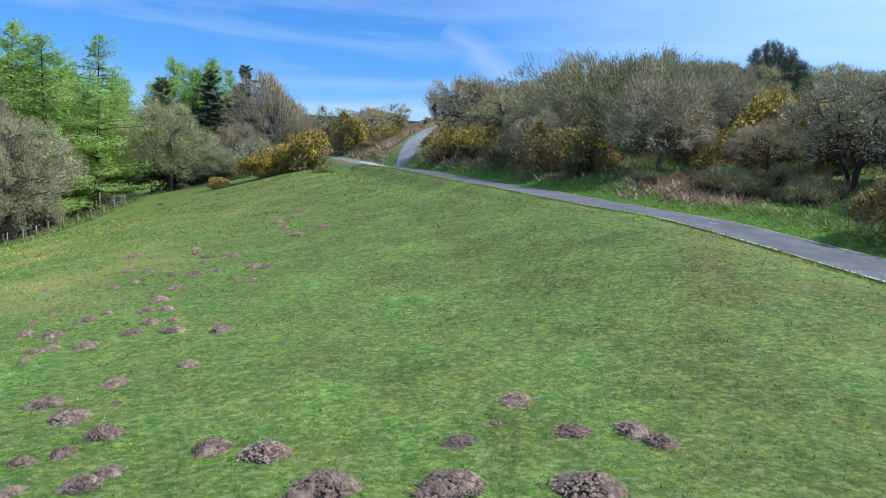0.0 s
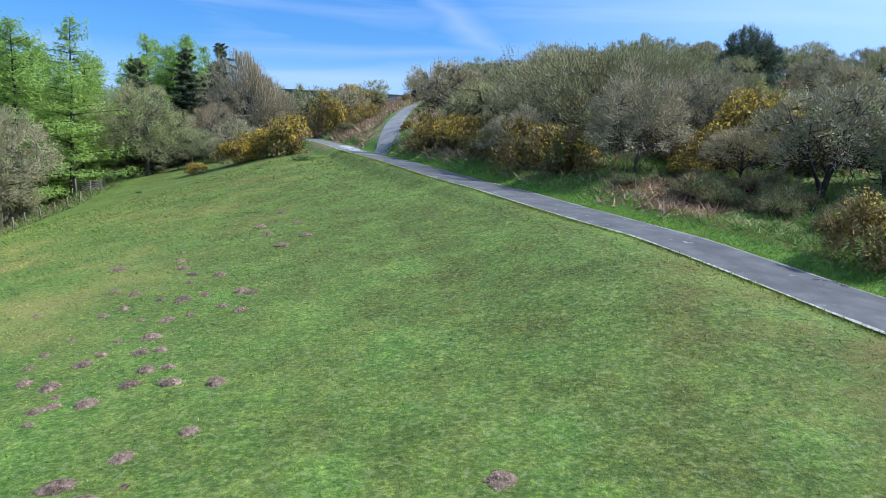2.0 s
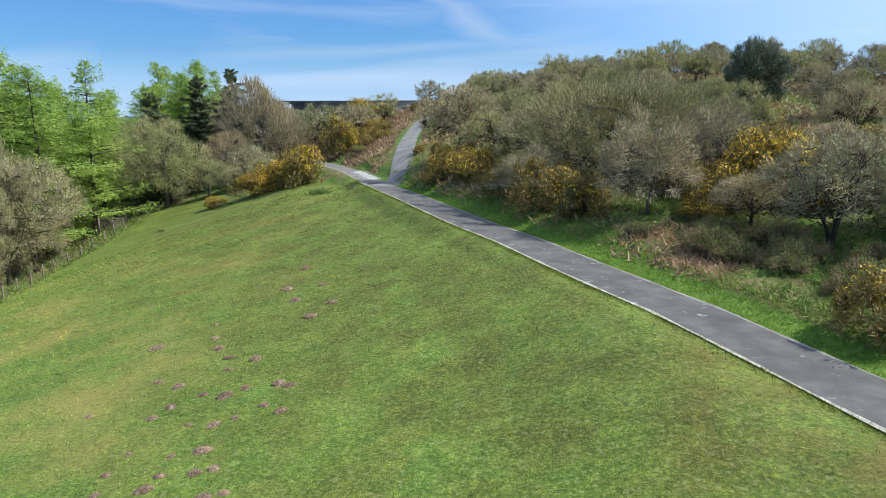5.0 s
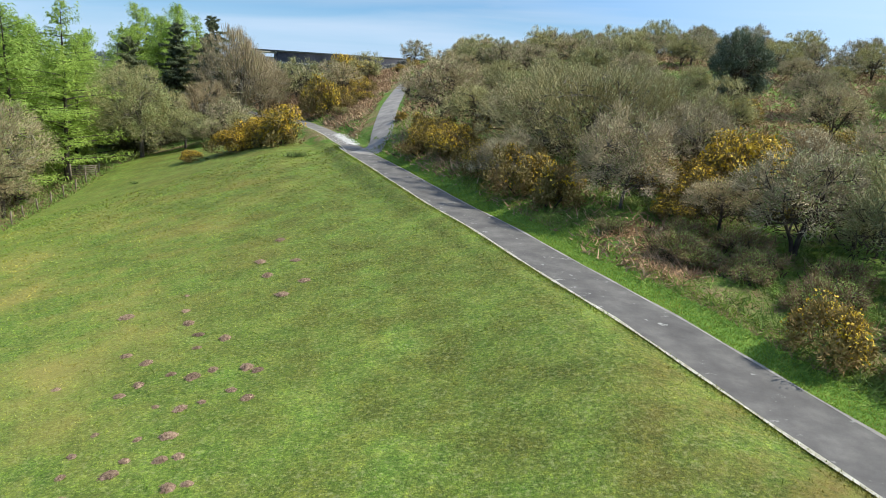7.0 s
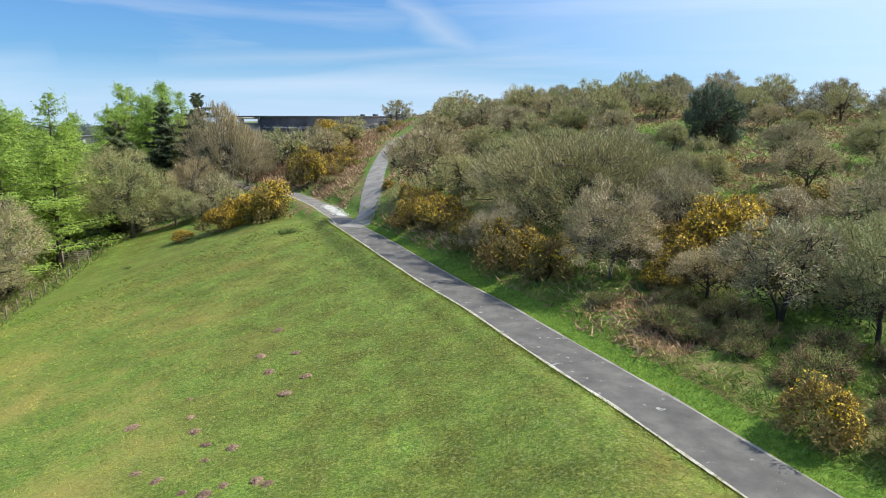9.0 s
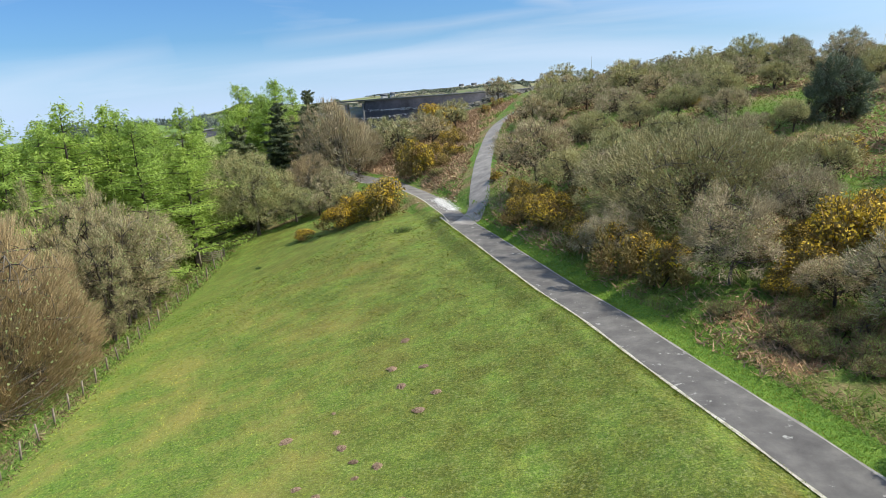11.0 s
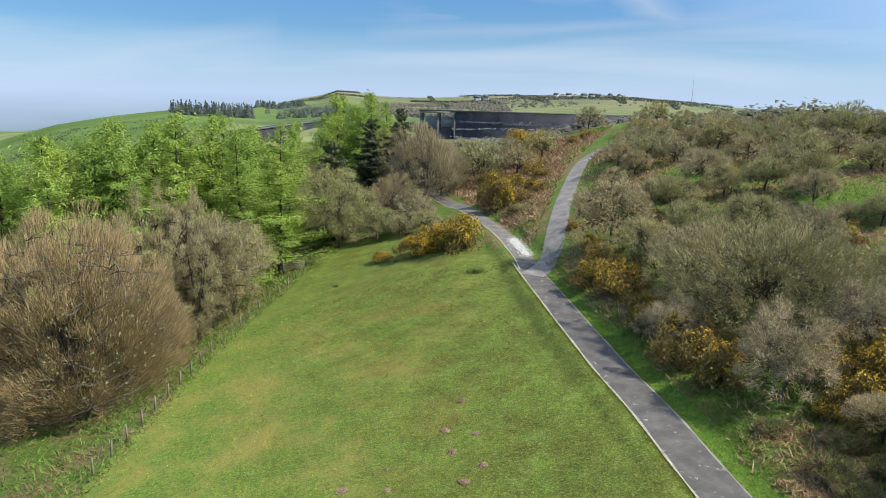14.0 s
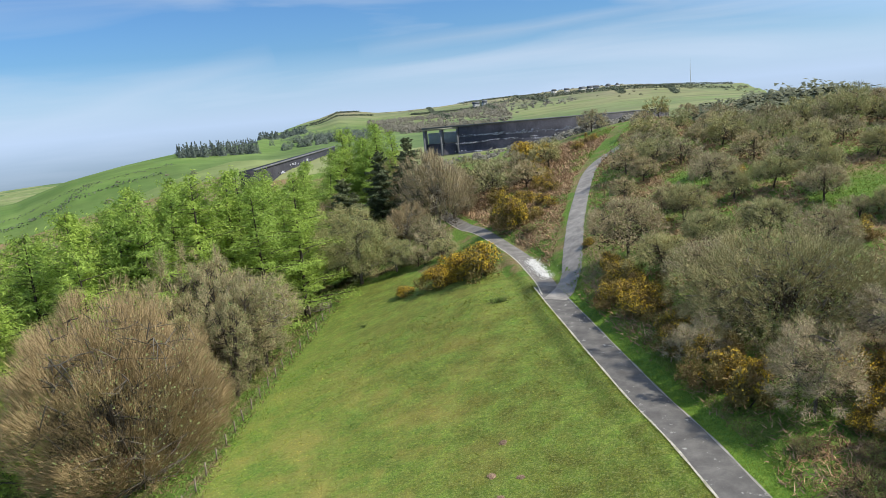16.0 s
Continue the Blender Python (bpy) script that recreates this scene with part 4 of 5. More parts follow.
grove(thorn, ((2.6, 65.5, 1.3, 1), (8.7, 71.1, 0.93, 0.99), (13.5, 80.2, 1.01, 0.85), (14.3, 74.1, 0.75, 0.9), (18.3, 74.4, 0.92, 0.85), (21.1, 67.2, 0.79, 0.95), (29.8, 78.6, 0.76, 0.88), (28.3, 45.5, 0.75, 0.99), (22.5, 71.9, 1.02, 0.9), (24.6, 60.6, 0.64, 0.99), (38.8, 70.2, 0.67, 0.9), (43.2, 70, 0.53, 0.9), (22.3, 61.7, 0.45, 0.9), (43.1, 58.7, 0.77, 0.9), (37.8, 51.7, 0.92, 0.9), (53.5, 63, 0.74, 0.9), (14.4, 60.3, 1, 0.9), (17.5, 54, 0.9, 0.99), (20.5, 45.5, 0.9, 0.9), (9.5, 60.8, 0.97, 0.9), (8, 52.5, 1.07, 0.9), (5.3, 58, 0.97, 0.9), (24.5, 33, 0.9, 0.9), (29, 37, 0.9, 0.9), (22, 27, 0.9, 0.95), (30.9, 52.8, 0.8, 0.99), (35, 44, 0.9, 0.99), (15.6, 26.0, 0.95, 0.95), (17.8, 23.0, 0.8, 0.98), (18.6, 26.6, 0.9, 0.95), (13.8, 29.2, 0.62, 0.85)))
thorn_far = [bare_shrub("thorn_bush", 71 + i, 4.7, 5.4, n, mat, b, BUD, st, BARK_DARK, 0.5, 0.06, 0.35, THORN_L, "shrub", -0.5, 0.52, "thorns on the hillside", 60, 0.14)
             for i, (mat, n, b, st) in enumerate(((TWIG_GREY, 3600, 2400, 1), (TWIG_OLIVE, 3600, 3000, 2), (TWIG_GREY, 3600, 2800, 1)))]
grove(thorn_far, ((4.6, 101.9, 0.97, 0.83), (8.3, 98.4, 0.99, 0.84), (26.1, 87.6, 0.85, 0.83), (11.7, 96, 0.89, 0.83), (18.2, 102.2, 1.1, 0.83), (26, 100.9, 0.89, 0.83), (29.7, 88.6, 0.76, 0.83), (9.0, 127, 0.97, 0.83), (12, 119.7, 0.94, 0.83), (19.3, 87.7, 0.91, 0.83), (35, 122.5, 0.85, 0.83), (41.4, 101.8, 0.71, 0.83), (34.1, 107.5, 0.66, 0.83), (15.4, 160.9, 1.1, 0.83), (21.4, 158.3, 1, 0.83), (27.5, 148.8, 0.93, 0.83), (24.8, 83.9, 0.92, 0.83), (20.8, 109.2, 1.1, 0.83), (31.5, 79.9, 0.85, 0.83), (-18.5, 125, 1.83, 0.73), (-13.5, 131, 0.94, 0.77), (0.5, 172, 1.3, 0.85), (-26, 147, 1.71, 0.77), (-21.5, 133, 1.32, 0.77), (7.6, 109.5, 1, 0.83), (43.3, 84.7, 0.72, 0.83), (46.7, 92.6, 0.76, 0.83), (46.9, 75.1, 0.68, 0.83), (28.8, 116, 0.81, 0.83), (42.7, 113.3, 0.86, 0.83), (22.6, 127, 1.2, 0.83), (15.7, 132.2, 0.9, 0.83), (10.4, 140.9, 0.97, 0.83), (-12, 122, 1.2, 0.9), (-8.5, 138, 1.2, 0.9), (-15, 138, 1.3, 0.9), (-20, 142, 1.2, 0.9), (40.5, 129.4, 0.73, 0.91), (3.5, 87.1, 0.78, 0.82), (13.2, 86.4, 0.63, 0.89), (36.9, 98.3, 0.72, 0.92), (6.4, 93.1, 0.81, 0.87), (19.8, 121, 0.8, 0.95), (33.2, 128.2, 0.61, 0.85), (39.1, 91, 0.65, 0.87), (29, 121.4, 0.6, 0.97), (21.9, 95.7, 0.84, 0.89), (15.4, 108.3, 0.8, 0.84), (38.7, 117.6, 0.66, 0.92), (27.7, 106.3, 0.6, 0.92), (19.6, 114.2, 0.75, 0.91), (8.1, 77.1, 0.76, 0.81), (11.9, 113.6, 0.64, 0.86), (35.3, 113.5, 0.72, 0.93), (21.5, 80.2, 0.77, 0.94), (7.4, 105.5, 0.81, 0.82), (32.1, 102.6, 0.78, 0.92), (9.6, 127.4, 0.62, 0.9), (6.6, 120.2, 0.64, 0.84), (28.5, 94.4, 0.62, 0.93), (10.7, 104.1, 0.64, 0.91), (41.1, 78.3, 0.73, 0.89), (26.1, 111.7, 0.72, 0.91), (-24.2, 95, 1.0, 0.9), (-21.8, 89.5, 0.75, 0.8), (-26.5, 101, 1.1, 0.95), (-25.5, 90, 0.7, 0.85), (34, 101, 0.97, 0.92), (39, 97, 0.92, 0.92), (44, 92.5, 0.88, 0.92), (48.5, 88, 0.92, 0.92), (53, 83, 0.88, 0.97), (57, 77, 0.92, 0.97), (36.5, 106, 1, 0.97), (42, 103, 0.97, 0.92), (47, 98, 1, 0.97), (52, 92, 0.97, 0.92), (57, 86, 0.97, 0.97), (61, 79, 0.92, 0.97), (30, 106, 0.97, 0.92), (26, 110, 1, 0.92), (22, 108, 0.88, 0.92), (50.5, 76, 0.79, 0.97), (55, 70, 0.79, 0.97), (46, 80, 0.75, 0.97)))
dome = bare_shrub("thorn_thicket", 77, 6.0, 10.8, 52000, TWIG_DOME, 7000, BUD, 6, BARK, 0.42, 0.032, 0.5, "big domed thorn thicket with brownish bare crown", "shrub", -0.3, 0.26, "thorns on the hillside", 460, 0.085, 0.25)
plant(dome, 12.0, 45.0, 1.0, 40, 1.0, True)
blackthorn = bare_shrub("blackthorn", 79, 4.9, 5.6, 15000, TWIG_GREY, 1800, BUD, 2, BARK, 0.45, 0.023, 0.25, "bare silver-grey blackthorn above the track", "shrub", -0.45, 0.55, "thorns on the hillside", 120, 0.12)
grove([blackthorn], ((10.5, 33.6, 0.92, 1.0), (16.4, 38.6, 0.8, 1.0), (5.6, 41.2, 0.7, 0.85)))
holly = bare_shrub("evergreen_tree", 83, 6.4, 6.2, 15000, PINE, 5000, PINE, 4, BARK_DARK, 0.5, 0.055, 0.35, "dark bushy evergreen standing alone on the slope", "tree", -0.9, 0.42, "", 120, 0.13)
plant(holly, 29.5, 63.0, 0.95, 0, 1.05, True)
pale = bare_shrub("pale_willow", 85, 3.3, 3.3, 4500, TWIG_GREY, 3500, CATKIN, 3, BARK, 0.5, 0.03, 0.8, "pale sallow bush covered in catkins", "shrub", -0.5, 0.5)
plant(pale, 21.6, 36.2, 1.0, 0, 1.0, True)

bramble = bare_shrub("bramble", 87, 0.95, 3.0, 2200, BRAMBLE, 2600, TUSSOCK, 4, BARK, 0.45, 0.035, 0.2, "low tangled bramble thicket above the track verge", "bramble", -0.6, 0.42, "brambles above the track", 46, 0.15)
grove([bramble], ((12.4, 23.4, 0.7, 0.9), (13.4, 24.4, 0.8, 1.0), (11.4, 25.2, 0.7, 0.9), (14.9, 17.6, 0.7, 0.9), (13.2, 20.4, 0.7, 0.9), (10.8, 26.6, 0.9, 1.0), (13.6, 26.4, 0.9, 1.1), (14.2, 21.0, 0.9, 1.0), (16.4, 18.8, 0.9, 1.1), (9.2, 30.2, 0.6, 0.9), (6.6, 41.5, 0.6, 0.9), (17.6, 20.6, 1.0, 1.2), (-8.8, 88, 0.9, 1.0), (15.4, 22.6, 0.9, 1.1), (18.6, 18.4, 1.1, 1.2), (12.2, 28.9, 0.7, 1.0), (7.6, 36.0, 0.5, 0.9)))

# -- gorse --
GORSE_L = "gorse bush in yellow flower over brown spines"
rich = [gorse("gorse", 91 + i, 2.6, 4.2, bl, "dense gorse bush covered in yellow blossom", 0.15) for i, bl in enumerate((0.85, 0.7))]
poor = [gorse("gorse", 95 + i, 2.6, 4.2, bl, GORSE_L, 0.28) for i, bl in enumerate((0.55, 0.4, 0.28))]
grove(rich, ((-14.2, 74.8, 1.5, 1.15), (-19.6, 76.2, 1.3, 0.9), (-17, 77.6, 1.25, 1.0), (-24.4, 77.2, 0.7, 0.8), (-13.4, 146, 2.2, 1.1), (-9.5, 150, 1.4, 1.2), (-17.5, 76.5, 1, 0.95), (16.6, 33.6, 1.25, 1.25), (18.8, 36.4, 1, 1.1)))
grove(poor, ((-11.8, 93, 1.5, 1.6), (-13.5, 98, 1.3, 1.3), (1.6, 57.6, 1, 0.95), (6.8, 62.7, 0.8, 1), (9.9, 76, 0.78, 0.8), (1.9, 55.2, 0.9, 1), (24, 51, 1.1, 0.8), (2.6, 56.4, 0.9, 1.1), (-16, 116, 1.2, 1), (-9.5, 128, 1.1, 0.9), (7.2, 35.2, 0.95, 1.3), (6.3, 38.4, 0.95, 1.2), (2.6, 51.3, 1.05, 1.05), (4.4, 46.8, 0.9, 1.0), (1.4, 60.4, 0.9, 1.0), (0.9, 64.4, 0.8, 0.9), (7.3, 61.8, 0.8, 0.9), (6.9, 42.0, 0.9, 1.0), (8.9, 38.2, 0.6, 0.9), (-1.2, 74, 0.5, 0.8), (0.5, 54.6, 0.9, 1.1), (13.9, 32.2, 0.85, 1.25), (4.6, 43.6, 0.9, 1.1), (8, 37.8, 0.7, 1.1)))
grove(poor[::-1], ((20.9, 57.3, 0.9, 0.8), (10.4, 66.3, 0.79, 0.9), (5.9, 72.8, 0.89, 0.8), (26, 41, 0.9, 0.9), (1.2, 61.5, 0.8, 0.9), (16.1, 83.5, 0.85, 0.8), (0.2, 155.2, 0.89, 1), (-2.5, 150, 1, 0.9), (21, 79.4, 0.86, 0.7), (-9, 95, 0.9, 0.9), (-8.2, 103, 1, 0.9), (-11, 107, 1.1, 1), (-7.3, 111, 0.9, 0.9), (-12.5, 112, 1, 0.9), (-6.6, 99, 0.7, 0.9), (-9, 118, 1.1, 0.9), (17.6, 30.6, 0.9, 1.1), (13.4, 36.6, 0.8, 1.0), (4.2, 52.6, 0.9, 1), (18.6, 49.4, 0.7, 0.9), (12.4, 31.6, 0.6, 0.9), (14.4, 34.6, 0.8, 1.0), (16.0, 36.6, 0.8, 1.0)))
olive = gorse("gorse", 99, 2.6, 4.2, 0.3, "olive-brown gorse bush with a few yellow flowers beside the track", 0.14)
grove([olive], ((11.9, 17.0, 0.66, 1.15), (13.9, 15.4, 0.66, 1.05)))

# ---- undergrowth ----
def spread(rng, n, x0, x1, y0, y1):
    return rng.uniform(x0, x1, n), rng.uniform(y0, y1, n)


def patches(x, y, scale, seed):
    """Soft patches between 0 and 1 over the ground."""
    s = seed * 1.7
    v = np.sin(x / scale + s) * np.sin(y / scale * 0.9 + 2 * s) + 0.6 * np.sin(x / scale * 2.3 + y / scale * 1.1 + s) + 0.5 * np.sin(y / scale * 2.7 - x / scale * 0.8 + 3 * s)
    return 0.5 + 0.25 * v


def litter(name, seed, x, y, length, width, up, mats, slots, label, category):
    """Many small blades, fronds or stalks that stand on the ground, as one mesh."""
    rng = rng_for(seed)
    n = len(x)
    base = np.stack([x, y, heights(x, y) - 0.02], 1)
    way = unit(rng.normal(size=(n, 3)) * (1, 1, 0.4) + np.array([0, 0, up]))
    way[:, 2] = np.abs(way[:, 2])
    v, t = slivers(base, way, length, width, rng)
    return tagged(new(name, build(name, v, t, mats, slots)), label, category, kind="stuff")


rng = rng_for(201)
# dead bracken and rough grass on the slope above the track
x, y = spread(rng, 420000, -40, 62, 8, 165)
wedge = (x > np.interp(y, [70, 79, 88, 100, 130, 165], [-4.8, -7.6, -11.4, -16.5, -28, -38])) & (x < np.interp(y, [70, 82, 100, 115, 128, 165], [-6.2, -4.9, -4.2, -3.3, -1.5, 6]))
slope = np.where(y < 66, x > track_x(y) + 2.2, x > np.interp(y, [66, 82, 100, 115, 128, 165], [-2.9, -1.2, -0.6, 0.4, 2.2, 11]))
keep = (wedge | slope) & (rng.uniform(size=len(x)) < np.where(wedge, 0.7, np.clip(38 / np.hypot(x, y), 0.16, 1.0)))
x, y = x[keep], y[keep]
brown = patches(x, y, 4.5, 1) + rng.normal(size=len(x)) * 0.12 > np.where((x < -4) & (y > 66), 0.2, np.where(((x - 9.9) / 2.6) ** 2 + ((y - 27.5) / 4) ** 2 < 1, 0.1, np.where(((x - 24.5) / 4) ** 2 + ((y - 71) / 6) ** 2 < 1, 1.2, np.where(y < 46, 0.64, 0.44))))
grow = 1 + np.hypot(x, y) / 90
ln = np.where(brown, rng.uniform(0.15, 0.5, len(x)), rng.uniform(0.10, 0.34, len(x))) * grow
for name, sel, mat, up, wd, label, cat in (("dead_bracken", brown, BRACKEN, 0.55, 0.075, "red-brown collapsed dead bracken on the slope", "bracken"),
                                           ("rough_grass", ~brown, TUSSOCK, 0.9, 0.05, "rough green tussock grass among the bushes", "grass")):
    litter(name, 203, x[sel], y[sel], ln[sel], wd * grow[sel], up, (mat,), None, label, cat)
# brambles and dead stalks along the edge of the wood
x, y = spread(rng, 60000, -62, -26, 25, 100)
edge = wood_x(y)
keep = (x < edge + 0.8) & (rng.uniform(size=len(x)) < np.where(x > edge - 5, 1.0, 0.35))
x, y = x[keep], y[keep]
litter("woodland_undergrowth", 207, x, y, rng.uniform(0.2, 0.75, len(x)) * np.where(x > wood_x(y) - 3, 0.8, 1.1), np.full(len(x), 0.09), 0.7, (BRAMBLE, TUSSOCK), (rng.uniform(size=len(x)) < 0.6).astype(int), "brown brambles and stalks under the trees", "undergrowth")
# taller brush on the bank above the verge
x, y = spread(rng, 110000, 2, 26, 8, 52)
off = x - track_x(y)
keep = (off > 2.9) & (off < 11) & (patches(x, y, 1.3, 9) + rng.normal(size=len(x)) * 0.12 > 0.45)
x, y = x[keep], y[keep]
litter("bank_brush", 213, x, y, rng.uniform(0.12, 0.55, len(x)), np.full(len(x), 0.055), 0.6, (BRAMBLE, FERN, BRACKEN), np.where(((x - 10.6) / 2.6) ** 2 + ((y - 27) / 4.5) ** 2 + rng.normal(size=len(x)) * 0.25 < 1, 2, np.searchsorted((0.16, 0.86), np.clip(patches(x, y, 2.1, 4) * 0.6 + rng.uniform(size=len(x)) * 0.5, 0, 1))), "tangled brush and brambles on the bank above the verge", "undergrowth")
# long grass on the verges of the track
t = rng.uniform(0, 1, 110000)
y = -6 + 72 * t
side = np.where(rng.uniform(size=len(t)) < 0.8, 1, -1)
x = track_x(y) + side * (1.3 + np.where(side > 0, rng.uniform(0, 2.0, len(t)) ** 1.1, np.abs(rng.normal(size=len(t))) * 0.18 - 0.07 * np.clip(patches(y, y * 0.3, 0.45, 12), 0, 1)))
litter("verge_grass", 209, x, y, rng.uniform(0.06, 0.17, len(x)), np.full(len(x), 0.03), 0.7, (VERGE, BLADE), ((rng.uniform(size=len(x)) < 0.2) | (side < 0)).astype(int), "grass creeping over the edges of the track", "grass")
# the turf: dense near the eye, ever sparser and coarser tufts further off
n = 380000
r = 3.2 + 66 * rng.uniform(size=n) ** 2.3
a = np.radians(rng.uniform(-38, 44, n))
x, y = -r * np.sin(a), r * np.cos(a)
clump = patches(x, y, 0.16, 5) + 0.5 * patches(x, y, 0.5, 6) + rng.normal(size=n) * 0.22
ok = in_field(x, y) & (x < track_x(y) - 1.36) & (clump > 0.62)
x, y, r = x[ok], y[ok], r[ok]
litter("turf_blades", 211, x, y, (0.030 + 0.0020 * r) * rng.uniform(0.5, 1.6, len(x)), (0.014 + 0.0013 * r) * rng.uniform(0.6, 1.4, len(x)), 0.4, (BLADE,), None, "short green meadow turf with yellower patches", "grass")


# ---- molehills ----
def molehill(seed, label):
    """A heap of crumbled soil: a low dome with clods on it."""
    rng = rng_for(seed)
    root = thing("molehill", pose(0, 0, 0), label, "molehill", "molehills in the field")
    k, m = 9, 22
    rr, aa = np.meshgrid(np.linspace(0, 1, k), np.linspace(0, 2 * np.pi, m, endpoint=False), indexing="ij")
    edge = 1 + 0.20 * np.sin(aa * 2 + seed) + 0.11 * np.sin(aa * 5 + seed * 2) + 0.08 * np.sin(aa * 9) + rng.normal(size=(1, m)) * 0.06
    z = 0.27 * (1 - rr ** 2) ** 1.2 + rng.normal(size=rr.shape) * 0.042 * (rr < 0.98) - 0.03 * rr
    v = np.stack([0.5 * rr * edge * np.cos(aa), 0.5 * rr * edge * np.sin(aa), z], 2).reshape(-1, 3)
    i = np.arange(k * m).reshape(k, m)
    j = np.roll(i, -1, 1)
    t = np.concatenate([np.stack([i[:-1].ravel(), i[1:].ravel(), j[1:].ravel()], 1), np.stack([i[:-1].ravel(), j[1:].ravel(), j[:-1].ravel()], 1)])
    part("mound", build("mound", v, t, (SOIL,)), root)
    # loose crumbs over the mound and round its foot
    n = 480
    q = rng.uniform(size=n) ** 0.55
    a = rng.uniform(0, 2 * np.pi, n)
    far = 0.60 * q * (1 + 0.20 * np.sin(a * 2 + seed) + 0.11 * np.sin(a * 5 + seed * 2))
    c = np.stack([far * np.cos(a), far * np.sin(a), 0.27 * np.clip(1 - (far / 0.5) ** 2, 0, 1) ** 1.2], 1)
    o = np.array([(1, 0, 0), (0, 1, 0), (-1, 0, 0), (0, -1, 0), (0, 0, 1)], float)
    f = np.array([(0, 1, 4), (1, 2, 4), (2, 3, 4), (3, 0, 4)])
    s = rng.uniform(0.014, 0.046, (n, 1, 1)) * (1 + rng.normal(size=(n, 5, 1)) * 0.3) * np.where(q > 0.85, 0.6, 1.0)[:, None, None]
    v = (c[:, None] + o[None] * s).reshape(-1, 3)
    t = (f[None] + 5 * np.arange(n)[:, None, None]).reshape(-1, 3)
    tagged(part("crumbled_soil", build("crumbled_soil", v, t, (SOIL,)), root), kind="stuff")
    return root


heaps = [molehill(s, "low brown molehill of crumbled soil in the turf") for s in (301, 302, 303)]
HEAPS = ((0.9, 7.5, 0.43, 0.69), (1.4, 6.5, 0.38, 0.74), (2, 6.5, 0.38, 0.86), (2.2, 6.2, 0.37, 0.76), (0.2, 6.3, 0.33, 0.73), (0.6, 6.8, 0.14, 0.86), (-1.7, 6.1, 0.48, 0.97), (-2.3, 6.3, 0.41, 0.92), (-1, 5.3, 0.58, 0.91), (0.1, 5.3, 0.62, 0.69), (1.3, 5.2, 0.6, 0.81), (-4.4, 8.8, 0.35, 0.81),
         (-3.7, 9.6, 0.34, 0.77), (-4.9, 8, 0.46, 0.64), (-4.3, 7.4, 0.5, 0.69), (-3.6, 6.8, 0.42, 0.97), (-3.8, 6.3, 0.26, 1.03), (-4.1, 6.1, 0.24, 1.02), (-3.2, 5.5, 0.36, 1.02), (-3.1, 5.8, 0.28, 0.78), (-3.8, 5.4, 0.25, 0.82), (-4, 7.9, 0.14, 0.95), (-6.6, 10.4, 0.21, 0.99), (-3.9, 11.8, 0.4, 1.04),
         (-5.6, 12.9, 0.38, 1.05), (-5.6, 12.1, 0.39, 0.73), (-4.8, 12, 0.42, 0.84), (-5.2, 13, 0.28, 0.97), (-6, 11.2, 0.44, 0.8), (-6.6, 11.2, 0.3, 0.77), (-6.8, 11.7, 0.19, 0.89), (-6.8, 11, 0.3, 0.74), (-7.2, 12.3, 0.39, 1.07), (-7.9, 12.7, 0.35, 1.05), (-7.2, 13.7, 0.42, 0.82), (-8.6, 14.8, 0.27, 0.82),
         (-7.1, 14.3, 0.28, 1.06), (-8.4, 13.8, 0.26, 0.93), (-6.4, 15.4, 0.44, 0.95), (-6.2, 14.2, 0.36, 1.04), (-5.8, 14.3, 0.33, 0.9), (-6.6, 17, 0.4, 0.87), (-6.9, 19.2, 0.53, 0.84), (-8.8, 18.3, 0.35, 0.87), (-8.5, 19, 0.4, 0.76), (-7.4, 17.3, 0.23, 0.82), (-8.9, 20.8, 0.43, 0.93), (-7.8, 23, 0.42, 0.62),
         (-7.5, 21.7, 0.32, 0.72), (-5.3, 19.5, 0.49, 0.85), (-4.9, 19.2, 0.38, 0.81), (-4.8, 17.3, 0.41, 0.81), (-5.4, 17.9, 0.33, 0.89), (-6.4, 19.6, 0.36, 0.84), (-6.7, 22.3, 0.48, 1), (-7.7, 19.6, 0.33, 0.78), (-9.8, 28.1, 0.25, 0.87), (-5.4, 26.5, 0.6, 0.68), (-6.6, 29.5, 0.56, 0.85), (-4.7, 28, 0.53, 0.71),
         (-11.6, 26.2, 0.63, 0.74), (-6.1, 17.3, 0.26, 1), (-7.2, 15.4, 0.24, 0.83), (-8.5, 15.9, 0.22, 0.92), (-9.9, 21.7, 0.4, 0.8), (-8.6, 24.4, 0.5, 0.8), (-7.4, 31.9, 0.6, 0.8), (-7.1, 35.6, 0.6, 0.7), (-5.6, 31.3, 0.5, 0.7), (-11.2, 19.4, 0.28, 0.9), (-9.2, 26, 0.4, 0.7))
grove(heaps, HEAPS)


# ---- tufts in the field ----
def rush_clump(seed):
    rng = rng_for(seed)
    root = thing("rush_clump", pose(0, 0, 0), "dark green clump of rushes in the turf", "rushes", "rush clumps")
    p = rng.normal(size=(260, 3)) * (0.32, 0.22, 0)
    v, t = slivers(p, unit(p * 0.8 + rng.normal(size=p.shape) * 0.25 + (0, 0, 0.8)), rng.uniform(0.25, 0.65, 260), np.full(260, 0.035), rng)
    part("stalks", build("stalks", v, t, (SPRUCE, TUSSOCK), (rng.uniform(size=260) < 0.4).astype(int)), root)
    return root


grove([rush_clump(321)], ((-10.6, 63.5, 1.2, 1.0), (-27.6, 69.5, 0.7, 0.8), (-22, 75.2, 0.6, 0.8)))


